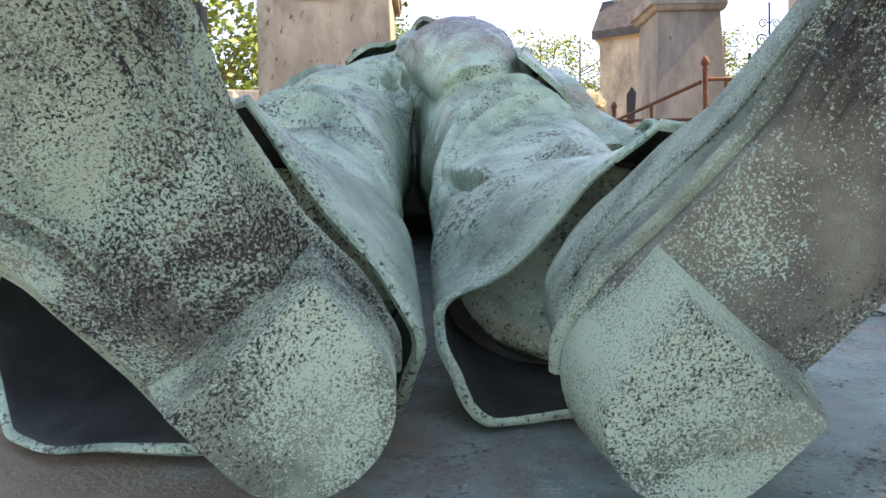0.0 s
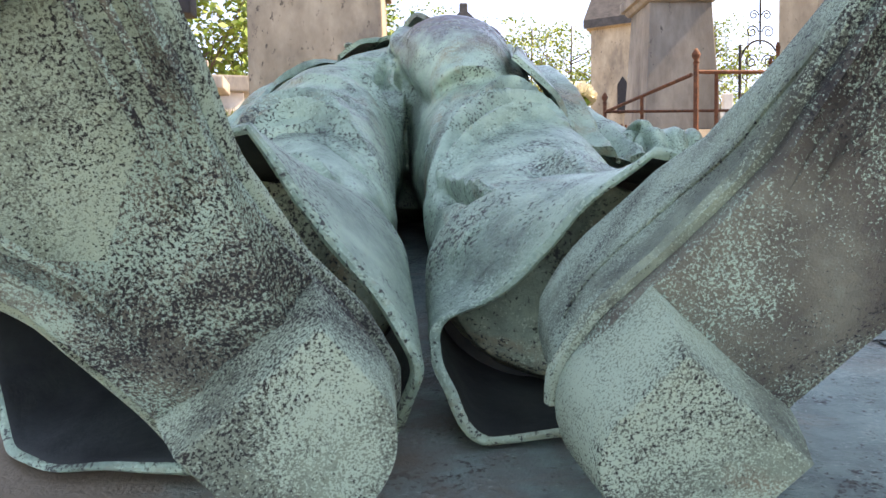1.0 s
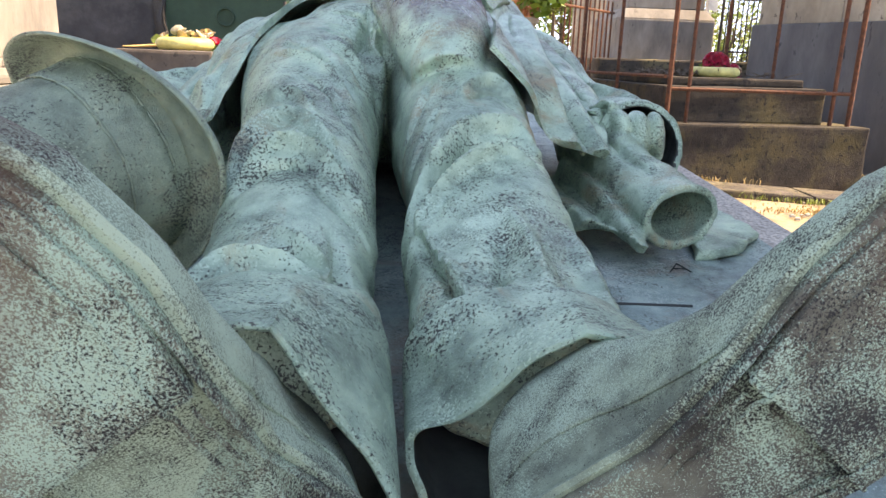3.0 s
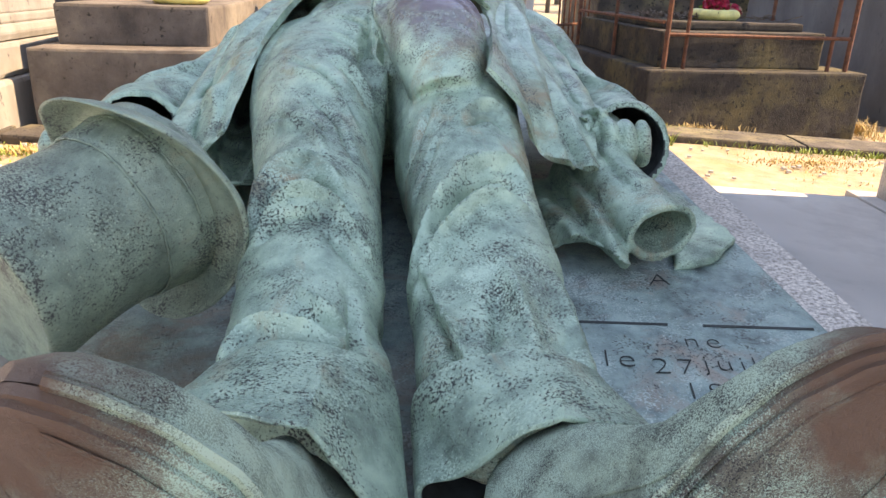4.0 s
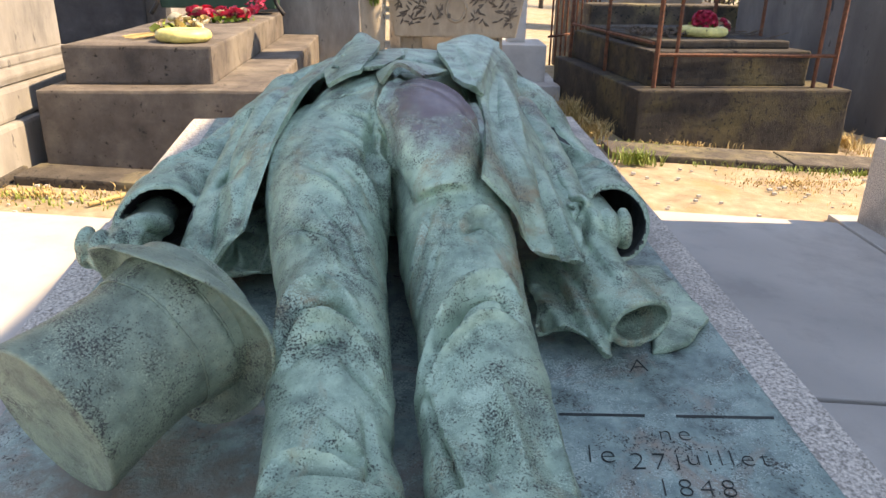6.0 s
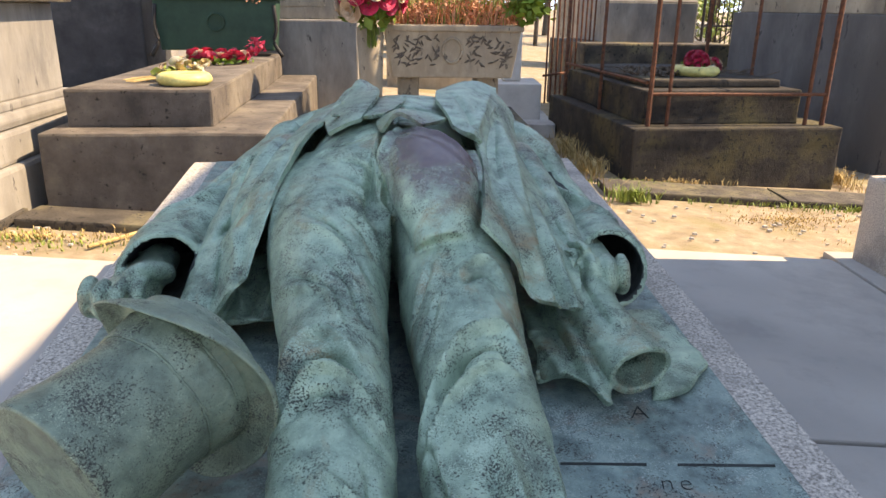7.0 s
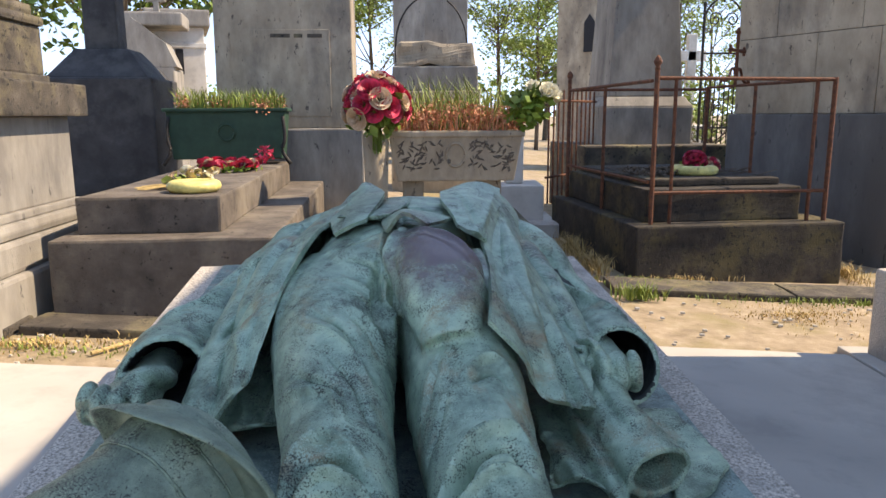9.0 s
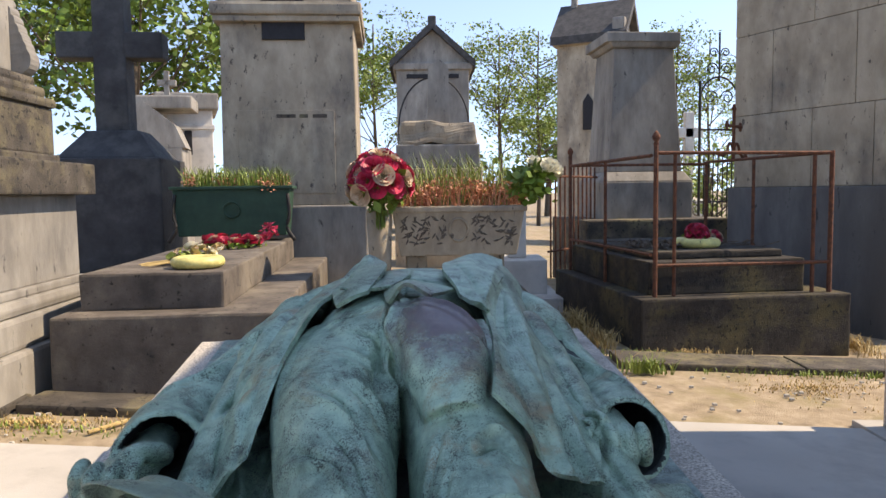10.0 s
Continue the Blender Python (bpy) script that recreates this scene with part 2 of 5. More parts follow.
def box(x0, x1, y0, y1, z0, z1, bevel=0.01, taper=0.0, bm=None):
    """A bevelled block; taper: how much each top side is drawn in."""
    own = bm is None
    b = bmesh.new()
    v = [b.verts.new((x, y, z)) for z, t in ((z0, 0), (z1, taper)) for x, y in ((x0 + t, y0 + t), (x1 - t, y0 + t), (x1 - t, y1 - t), (x0 + t, y1 - t))]
    for f in ((3, 2, 1, 0), (4, 5, 6, 7), (0, 1, 5, 4), (1, 2, 6, 5), (2, 3, 7, 6), (3, 0, 4, 7)):
        b.faces.new([v[i] for i in f])
    if bevel > 0:
        bmesh.ops.bevel(b, geom=b.edges[:], offset=bevel, segments=2, affect="EDGES", profile=0.6)
    if own:
        return b
    me = bpy.data.meshes.new("tmp")
    b.to_mesh(me)
    b.free()
    bm.from_mesh(me)
    bpy.data.meshes.remove(me)
    return bm


def roughen(bm, cuts=0, amount=0.004, scale=6.0):
    """Uneven worn faces."""
    if cuts:
        bmesh.ops.subdivide_edges(bm, edges=[e for e in bm.edges if e.calc_length() > 0.12], cuts=cuts, use_grid_fill=True)
    for v in bm.verts:
        v.co += noise.noise_vector(v.co * scale) * amount
    return bm


def prism(poly, y0, y1):
    """An outline of (x, z) drawn out along y."""
    b = bmesh.new()
    a = [b.verts.new((x, y0, z)) for x, z in poly]
    c = [b.verts.new((x, y1, z)) for x, z in poly]
    b.faces.new(a)
    b.faces.new(c[::-1])
    for i in range(len(a)):
        j = (i + 1) % len(a)
        b.faces.new((a[j], a[i], c[i], c[j]))
    bmesh.ops.recalc_face_normals(b, faces=b.faces[:])
    return b


def catmull(pts, k):
    p = np.array(pts, float)
    q = np.vstack([2 * p[0] - p[1], p, 2 * p[-1] - p[-2]])
    out = []
    for i in range(len(p) - 1):
        a, b, c, d = q[i:i + 4]
        for t in np.linspace(0, 1, k, endpoint=False):
            out.append(0.5 * (2 * b + (c - a) * t + (2 * a - 5 * b + 4 * c - d) * t * t + (3 * b - 3 * c + d - a) * t ** 3))
    out.append(p[-1])
    return np.array(out)


def tube(rows, n=28, k=6, power=2.0, bm=None, caps=True, up=(0, 0, 1), square_to=None):
    """A limb through rows of (x, y, z, half width, half height); rings stand square to the way, or to the given axis."""
    bm = bm or bmesh.new()
    r = catmull(rows, k)
    rings = []
    upv = Vector(up)
    for i, row in enumerate(r):
        c = Vector(row[:3])
        d = Vector(r[min(i + 1, len(r) - 1)][:3]) - Vector(r[max(i - 1, 0)][:3])
        d = Vector(square_to) if square_to else d
        d.normalize()
        s = d.cross(upv).normalized()
        u = s.cross(d).normalized()
        ring = []
        for j in range(n):
            a = 2 * math.pi * j / n
            ca, sa = math.cos(a), math.sin(a)
            e = 2.0 / power
            ring.append(bm.verts.new(c + s * (row[3] * math.copysign(abs(ca) ** e, ca)) + u * (row[4] * math.copysign(abs(sa) ** e, sa))))
        rings.append(ring)
    for a, b in zip(rings, rings[1:]):
        for j in range(n):
            bm.faces.new((a[j], a[(j + 1) % n], b[(j + 1) % n], b[j]))
    if caps:
        bm.faces.new(rings[0][::-1])
        bm.faces.new(rings[-1])
    bmesh.ops.recalc_face_normals(bm, faces=bm.faces[:])
    return bm


def shell(rows, thick, n=40, k=6, power=2.0, rake=0.0):
    """A hollow sleeve, open at its first end."""
    bm = bmesh.new()
    r = catmull(rows, k)
    rings = []
    upv = Vector((0, 0, 1))
    for inner in (0, 1):
        seq = r if not inner else r[::-1]
        for i, row in enumerate(seq):
            idx = i if not inner else len(r) - 1 - i
            c = Vector(row[:3])
            d = (Vector(r[min(idx + 1, len(r) - 1)][:3]) - Vector(r[max(idx - 1, 0)][:3])).normalized()
            s = d.cross(upv).normalized()
            u = s.cross(d).normalized()
            if len(row) > 5:
                turn = Matrix.Rotation(-radians(row[5]), 3, d)
                s, u = turn @ s, turn @ u
            t = thick if inner else 0
            if inner and idx == len(r) - 1:
                c = c - d * thick
            e = 2.0 / power
            fall = rake * max(0.0, 1 - 2.5 * idx / len(r))
            ring = []
            for j in range(n):
                ca, sa = math.cos(2 * math.pi * j / n), math.sin(2 * math.pi * j / n)
                q = c + s * ((row[3] - t) * math.copysign(abs(ca) ** e, ca)) + u * ((row[4] - t) * math.copysign(abs(sa) ** e, sa))
                q.y += fall * (q.z - c.z)
                ring.append(bm.verts.new(q))
            rings.append(ring)
    m = len(r)
    seq = rings[:m] + rings[m:]
    for a, b in zip(seq[:m], seq[1:m]):
        for j in range(n):
            bm.faces.new((a[j], a[(j + 1) % n], b[(j + 1) % n], b[j]))
    bm.faces.new(seq[m - 1])
    for a, b in zip(seq[m:], seq[m + 1:]):
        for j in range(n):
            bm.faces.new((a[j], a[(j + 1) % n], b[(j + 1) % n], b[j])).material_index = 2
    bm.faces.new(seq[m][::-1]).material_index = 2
    for j in range(n):
        bm.faces.new((seq[-1][j], seq[-1][(j + 1) % n], seq[0][(j + 1) % n], seq[0][j]))
    bmesh.ops.recalc_face_normals(bm, faces=bm.faces[:])
    return bm


def sheet(grid, thick, k=6, wave=None):
    """A bent panel of cloth: rows of points along it, each row across it, made smooth and given a thickness."""
    g = np.array(grid, float)
    a = np.array([catmull(row, k) for row in g])
    b = np.array([catmull(a[:, j], k) for j in range(a.shape[1])]).transpose(1, 0, 2)
    du, dv = np.gradient(b, axis=0), np.gradient(b, axis=1)
    nrm = np.cross(dv, du)
    nrm /= np.linalg.norm(nrm, axis=2, keepdims=True) + 1e-9
    top, low = b + nrm * thick / 2, b - nrm * thick / 2
    bm = bmesh.new()
    R, C = b.shape[:2]
    T = [[bm.verts.new(top[i, j]) for j in range(C)] for i in range(R)]
    L = [[bm.verts.new(low[i, j]) for j in range(C)] for i in range(R)]
    for i in range(R - 1):
        for j in range(C - 1):
            bm.faces.new((T[i][j], T[i][j + 1], T[i + 1][j + 1], T[i + 1][j]))
            bm.faces.new((L[i][j], L[i + 1][j], L[i + 1][j + 1], L[i][j + 1]))
    for i in range(R - 1):
        for j in (0, C - 1):
            bm.faces.new((T[i][j], T[i + 1][j], L[i + 1][j], L[i][j]))
    for j in range(C - 1):
        for i in (0, R - 1):
            bm.faces.new((T[i][j], T[i][j + 1], L[i][j + 1], L[i][j]))
    bmesh.ops.recalc_face_normals(bm, faces=bm.faces[:])
    return bm


def merge(*bms):
    out = bmesh.new()
    for b in bms:
        me = bpy.data.meshes.new("tmp")
        b.to_mesh(me)
        b.free()
        out.from_mesh(me)
        bpy.data.meshes.remove(me)
    return out


def lathe(profile, n=48, caps=True):
    """Rings of (radius, height) turned round z."""
    bm = bmesh.new()
    rings = [[bm.verts.new((r * math.cos(2 * math.pi * j / n), r * math.sin(2 * math.pi * j / n), z)) for j in range(n)] for r, z in profile]
    for a, b in zip(rings, rings[1:]):
        for j in range(n):
            bm.faces.new((a[j], a[(j + 1) % n], b[(j + 1) % n], b[j]))
    if caps:
        bm.faces.new(rings[0][::-1])
        bm.faces.new(rings[-1])
    bmesh.ops.recalc_face_normals(bm, faces=bm.faces[:])
    return bm


# ---- ground and paving ----
def ground_height(x, y):
    return 0.08 - 0.05 * max(-3.0, min(3.0, x))


SLAB_TURN = 5.0
def plate_z(y):
    return 0.319 + 0.083 * y


bm = bmesh.new()
xs = [-400, -120, -40, -15, -8, -5, -3] + [i * 0.25 for i in range(-11, 12)] + [3, 5, 8, 15, 40, 120, 400]
ys = [-400, -120, -40, -15, -8, -4] + [i * 0.25 for i in range(-8, 40)] + [10, 12, 15, 20, 40, 120, 400]
vv = [[bm.verts.new((x, y, ground_height(x, y) - 0.03 + 0.012 * noise.noise((x * 1.3, y * 1.3, 0)))) for x in xs] for y in ys]
for i in range(len(ys) - 1):
    for j in range(len(xs) - 1):
        bm.faces.new((vv[i][j], vv[i][j + 1], vv[i + 1][j + 1], vv[i + 1][j]))
ground = tagged(mesh_object("ground", bm, M_DIRT, smooth=True), "pale trodden dirt with dry grass and gravel", "ground", kind="structure")

pavement = thing("pavement", "grey concrete paving slabs beside the tomb", "pavement", kind="structure")
for x0, x1, y0, y1 in ((0.45, 1.78, 1.42, 2.90), (0.45, 1.78, -0.2, 1.40), (1.80, 4.2, 2.10, 3.02), (0.45, 4.2, -2.2, -0.22),
                       (-2.1, -0.62, 1.10, 2.36), (-2.1, -0.62, -0.4, 1.08), (-3.9, -2.12, 0.9, 2.2), (-3.9, -2.12, -0.5, 0.88), (-3.9, 0.43, -2.2, -0.42)):
    b = box(x0, x1, y0, y1, -0.12, 0, 0.006)
    for v in b.verts:
        v.co.z += ground_height(v.co.x, v.co.y)
    part("paving_slab", b, M_PAVING, pavement)
kerb = thing("kerb", "flat grey kerbstones before the tombs", "kerb", kind="structure")
for x0, x1, y0, y1 in ((1.0, 2.05, 3.93, 4.25), (2.07, 3.4, 3.95, 4.27), (-1.75, -0.95, 2.76, 2.98), (-2.6, -1.77, 2.70, 2.92)):
    b = roughen(box(x0, x1, y0, y1, -0.1, 0.012, 0.012), 2, 0.008, 5)
    for v in b.verts:
        v.co.z += ground_height(v.co.x, v.co.y)
    part("kerbstone", b, M_STONE_DARK, kerb)

# ---- the tomb: granite slab, bronze plate, writing ----
TOMB = pose(-0.045, 1.0, 0, 0, 0, SLAB_TURN)


def laid(b, lift=0.0):
    """Lay a mesh made flat round the tomb's middle on the sloping plate."""
    for v in b.verts:
        p = TOMB @ Vector((v.co.x, v.co.y, 0))
        v.co = Vector((p.x, p.y, plate_z(p.y) + v.co.z + lift))
    return b


b = bmesh.new()
v = [b.verts.new((x, y, z)) for z in (0, 1) for x, y in ((-0.675, -1.02), (0.675, -1.02), (0.675, 1.43), (-0.675, 1.43))]
for f in ((3, 2, 1, 0), (4, 5, 6, 7), (0, 1, 5, 4), (1, 2, 6, 5), (2, 3, 7, 6), (3, 0, 4, 7)):
    b.faces.new([v[i] for i in f])
for q in b.verts:
    p = TOMB @ Vector((q.co.x, q.co.y, 0))
    q.co = Vector((p.x, p.y, plate_z(p.y) - 0.006 if q.co.z > 0.5 else -0.1))
bmesh.ops.bevel(b, geom=b.edges[:], offset=0.012, segments=3, affect="EDGES")
tagged(mesh_object("tomb_slab", b, M_GRANITE), "speckled grey granite tomb base sloping up to its head", "tomb")
b = bmesh.new()
box(-0.584, 0.584, -1.0, 1.412, -0.02, 0, 0.003, bm=b)
tagged(mesh_object("bronze_plate", laid(b), M_PLATE), "green patinated bronze plate lying on the granite tomb", "plate")


def incised(text, x, y, size, shear=0.1):
    c = bpy.data.curves.new("writing", "FONT")
    c.body, c.size, c.extrude, c.shear, c.space_character, c.offset = text, size, 0.0005, shear, 1.25, -0.0013
    ob = bpy.data.objects.new("tmp", c)
    scene.collection.objects.link(ob)
    bpy.context.view_layer.update()
    me = bpy.data.meshes.new_from_object(ob.evaluated_get(bpy.context.evaluated_depsgraph_get()))
    bpy.data.objects.remove(ob)
    b = bmesh.new()
    b.from_mesh(me)
    bpy.data.meshes.remove(me)
    for q in b.verts:
        px, py = x + q.co.x, y + q.co.y
        q.co = Vector((px, py, plate_z(py) + 0.0012 + q.co.z))
    return b


writing = thing("inscription", "dark hand-incised writing on the bronze plate", "inscription")
for text, x, y, size in (("A", 0.348, 0.915, 0.05), ("ne", 0.352, 0.748, 0.045), ("le", 0.240, 0.700, 0.052), ("27", 0.298, 0.688, 0.048), ("juillet", 0.362, 0.698, 0.046), ("1848", 0.322, 0.640, 0.046), ("tue", 0.345, 0.580, 0.046)):
    part("word", incised(text, x, y, size), M_INSCRIPTION, writing)


def bar(x0, x1, y, h, slant=0.25):
    b = bmesh.new()
    vs = [b.verts.new((x + s, yy, plate_z(yy) + z)) for z in (0.0, 0.0012) for x, yy, s in ((x0, y, 0), (x1, y, 0), (x1, y + h, slant * h), (x0, y + h, slant * h))]
    for f in ((3, 2, 1, 0), (4, 5, 6, 7), (0, 1, 5, 4), (1, 2, 6, 5), (2, 3, 7, 6), (3, 0, 4, 7)):
        b.faces.new([vs[i] for i in f])
    return b


for x0, x1 in ((0.215, 0.345), (0.392, 0.54)):
    part("writing_bar", bar(x0, x1, 0.800, 0.005), M_INSCRIPTION, writing)



# ---- the statue ----
# each shoe: its axes to the toe, to the outer side and into the foot, its heel's back, and how the forefoot bends (shift, twist, shank drop, spread)
SHOES = (
    (Vector((0.678, -0.132, 0.723)), Vector((0.734, 0.177, -0.656)), Vector((-0.041, 0.975, 0.217)), Vector((0.0933, 0.3109, 0.3765)), (0.045, -0.025, 0.027), -0.05, 0.027, 1.14),
    (Vector((-0.592, -0.260, 0.763)), Vector((-0.739, -0.205, -0.642)), Vector((-0.323, 0.944, 0.070)), Vector((0.0086, 0.3055, 0.3777)), (0.035, -0.029, 0.011), 0.56, 0.050, 1.21),
)


def half_sole(u):
    return float(np.interp(u, (0, 0.006, 0.02, 0.045, 0.075, 0.115, 0.16, 0.205, 0.24, 0.268, 0.284, 0.29), (0, 0.018, 0.030, 0.035, 0.033, 0.029, 0.038, 0.046, 0.043, 0.031, 0.016, 0)))


def outline(u0, u1, grow=0.0, n=26):
    us = u0 + (u1 - u0) * (1 - np.cos(np.linspace(0, math.pi, n))) / 2
    lat = [(u, half_sole(u) + grow) for u in us]
    return lat + [(u, -h) for u, h in lat[::-1]]


def slab_of(poly, levels):
    """An outline in (u, v) stacked at (w, inset, du) levels and closed."""
    bm = bmesh.new()
    cu, cv = np.mean([p[0] for p in poly]), 0.0
    rings = [[bm.verts.new((cu + (u - cu) * k + du, v * k, w)) for u, v in poly] for w, k, du in levels]
    m = len(poly)
    for a, b in zip(rings, rings[1:]):
        for j in range(m):
            bm.faces.new((a[j], a[(j + 1) % m], b[(j + 1) % m], b[j]))
    bm.faces.new(rings[0][::-1])
    bm.faces.new(rings[-1])
    bmesh.ops.recalc_face_normals(bm, faces=bm.faces[:])
    return bm


def shoe_mesh():
    heel_poly = [(0.068, 0.036), (0.068, -0.036)] + [(0.034 - 0.036 * math.cos(a) * 0.95 - 0.0, 0.036 * math.sin(a)) for a in np.linspace(-math.pi / 2, math.pi / 2, 22)]
    heel = slab_of(heel_poly, ((-0.0393, 0.78, 0.004), (-0.0385, 0.80, 0.004), (-0.026, 0.865, 0.003), (-0.0255, 0.872, 0.003), (-0.013, 0.935, 0.0015), (-0.0125, 0.942, 0.0015), (0.0, 1.0, 0), (0.004, 1.0, 0)))
    sole = slab_of(outline(0.0, 0.29, 0.003), ((-0.002, 0.96, 0), (0.0, 1.0, 0), (0.006, 1.0, 0), (0.008, 0.97, 0)))
    half = slab_of(outline(0.168, 0.288, -0.001), ((-0.006, 0.95, 0), (-0.0045, 1.0, 0), (0.001, 1.0, 0)))
    welt = slab_of(outline(0.0, 0.29, 0.0), ((0.007, 0.985, 0), (0.010, 0.975, 0), (0.013, 0.95, 0)))
    # the upper: rings across the foot from heel to toe
    bm = bmesh.new()
    rings = []
    for u in list(np.linspace(0.004, 0.03, 6)) + list(np.linspace(0.04, 0.25, 22)) + list(np.linspace(0.258, 0.287, 7)):
        h = half_sole(u)
        top = float(np.interp(u, (0, 0.01, 0.03, 0.06, 0.10, 0.13, 0.17, 0.21, 0.25, 0.275, 0.288), (0.11, 0.13, 0.14, 0.145, 0.14, 0.115, 0.082, 0.062, 0.05, 0.038, 0.02)))
        ring = []
        for j in range(28):
            a = math.pi * j / 27
            bulge = 1.02 + 0.10 * math.sin(2 * a) ** 2
            v = h * math.cos(a) * bulge
            w = 0.008 + (top - 0.008) * (math.sin(a) ** (0.62 if u < 0.12 else 0.8))
            ring.append(bm.verts.new((u, v, w)))
        rings.append(ring)
    for a, b in zip(rings, rings[1:]):
        for j in range(27):
            bm.faces.new((a[j], a[j + 1], b[j + 1], b[j]))
        bm.faces.new((a[27], a[0], b[0], b[27]))
    bm.faces.new(rings[0])
    bm.faces.new(rings[-1][::-1])
    bmesh.ops.recalc_face_normals(bm, faces=bm.faces[:])
    cords = bmesh.new()
    for inset, w, r in ((-0.0045, 0.0075, 0.0034), (-0.001, 0.0135, 0.002)):
        for side in (1, -1):
            us = np.linspace(0.01, 0.28, 30)
            tube([(u, side * (half_sole(u) - inset), w, r, r) for u in us], n=6, k=2, bm=cords)
    # seams of the upper
    for side in (1, -1):
        tube([(u, side * half_sole(u) * 1.05 * 0.98, 0.03 + 0.02 * math.sin(u * 22), 0.0012, 0.0016) for u in np.linspace(0.03, 0.22, 16)], n=6, k=2, bm=cords)
    # stitched lines along the sole and the seam across it where the half sole begins
    lines = bmesh.new()
    for side in (1, -1):
        for inset, u1, r in ((0.005, 0.166, 0.0010), (0.012, 0.27, 0.0012)):
            us = [u for u in np.linspace(0.072, 0.28, 40) if u <= u1]
            tube([(u, side * (half_sole(u) - inset), -0.0022 if u < 0.166 else -0.0062, r, r) for u in us], n=6, k=2, bm=lines)
        tube([(0.168, side * (half_sole(0.168) - a), -0.0050, 0.0012, 0.0014) for a in (0.001, 0.005, 0.009, 0.012)], n=6, k=2, bm=lines)
    under = merge(sole, half, lines)
    for f in under.faces:
        f.material_index = 1
    return merge(under, heel, welt, bm, cords)


def world_shoe(U, V, W, O, shift, twist, drop, spread):
    b = shoe_mesh()
    for q in b.verts:
        u, v, w = q.co
        s = min(1.0, max(0.0, (u - 0.075) / 0.215))
        t = min(1.0, max(0.0, (u - 0.062) / 0.115))
        v *= 1 + (spread - 1) * min(1.0, s * 4)
        k = s ** 1.3
        ca, sa = math.cos(twist * s), math.sin(twist * s)
        v, w = v * ca - w * sa + shift[1] * k, v * sa + w * ca - drop * t * t * (3 - 2 * t) + shift[2] * k
        q.co = O + U * (u + shift[0] * k) + V * v + W * w
    bmesh.ops.recalc_face_normals(b, faces=b.faces[:])
    return b


def Z(y, h):
    return plate_z(y) + h


def leg(rows):
    """rows: y, x, half width, top height over the plate, half height."""
    body = [(x, y, Z(y, top - hh), hw, hh) for y, x, hw, top, hh in rows]
    return tube(body, n=36, k=7, square_to=(0, 1, 0), power=2.2)


def cuff(hem, ring, n=72, steps=12, thick=0.006):
    """A trouser bottom hanging from a ring (x, y, z, half width, half height) of the leg to its hem, open and hollow, with a rolled edge."""
    h = catmull(hem + hem[:1], 12)[:-1]
    c = h.mean(axis=0)
    ang = np.unwrap(np.arctan2(h[:, 2] - c[2], h[:, 0] - c[0]))
    rx, ry, rz, hw, hh = ring
    top = np.stack([rx + hw * np.sign(np.cos(ang)) * np.abs(np.cos(ang)) ** 0.9, np.full(len(ang), ry), rz + hh * np.sign(np.sin(ang)) * np.abs(np.sin(ang)) ** 0.9], 1)
    bm = bmesh.new()
    rings = []

    def add(f, grow):
        e = f * f * (3 - 2 * f) * 0.5 + f * 0.5
        p = h * (1 - e) + top * e
        m = p.mean(axis=0)
        d = p - m
        d[:, 1] = 0
        d /= np.linalg.norm(d, axis=1, keepdims=True) + 1e-9
        rings.append([bm.verts.new(q) for q in p + d * grow])

    for i in range(steps + 1):
        add(1 - i / steps, 0.0)
    add(-0.03, -0.002)
    add(-0.03, -thick + 0.002)
    outer = len(rings)
    for i in range(steps + 1):
        add(i / steps * 0.9, -thick)
    # inner faces take slot 2, the colour darkened for the hollow's shade
    m = len(h)
    for k, (a, b) in enumerate(zip(rings, rings[1:])):
        for j in range(m):
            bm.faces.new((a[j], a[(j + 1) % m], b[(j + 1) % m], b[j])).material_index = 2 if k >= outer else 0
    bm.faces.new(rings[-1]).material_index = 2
    bmesh.ops.recalc_face_normals(bm, faces=bm.faces[:])
    return bm


L_LEG = [(0.56, -0.094, 0.080, 0.138, 0.066), (0.64, -0.104, 0.083, 0.150, 0.075), (0.72, -0.114, 0.086, 0.176, 0.088), (0.79, -0.120, 0.084, 0.196, 0.092), (0.86, -0.128, 0.084, 0.205, 0.092),
         (0.96, -0.146, 0.092, 0.222, 0.105), (1.08, -0.168, 0.105, 0.250, 0.122), (1.20, -0.186, 0.116, 0.285, 0.14), (1.34, -0.20, 0.13, 0.30, 0.15), (1.46, -0.19, 0.15, 0.30, 0.15)]
R_LEG = [(0.56, 0.110, 0.090, 0.128, 0.062), (0.64, 0.103, 0.091, 0.142, 0.072), (0.72, 0.097, 0.091, 0.165, 0.083), (0.79, 0.092, 0.088, 0.185, 0.088), (0.86, 0.086, 0.088, 0.192, 0.088),
         (0.96, 0.075, 0.096, 0.215, 0.102), (1.08, 0.063, 0.106, 0.248, 0.12), (1.20, 0.054, 0.110, 0.295, 0.145), (1.34, 0.03, 0.125, 0.325, 0.16), (1.46, -0.01, 0.15, 0.33, 0.16)]

pieces, crisp = [leg(L_LEG), leg(R_LEG)], []
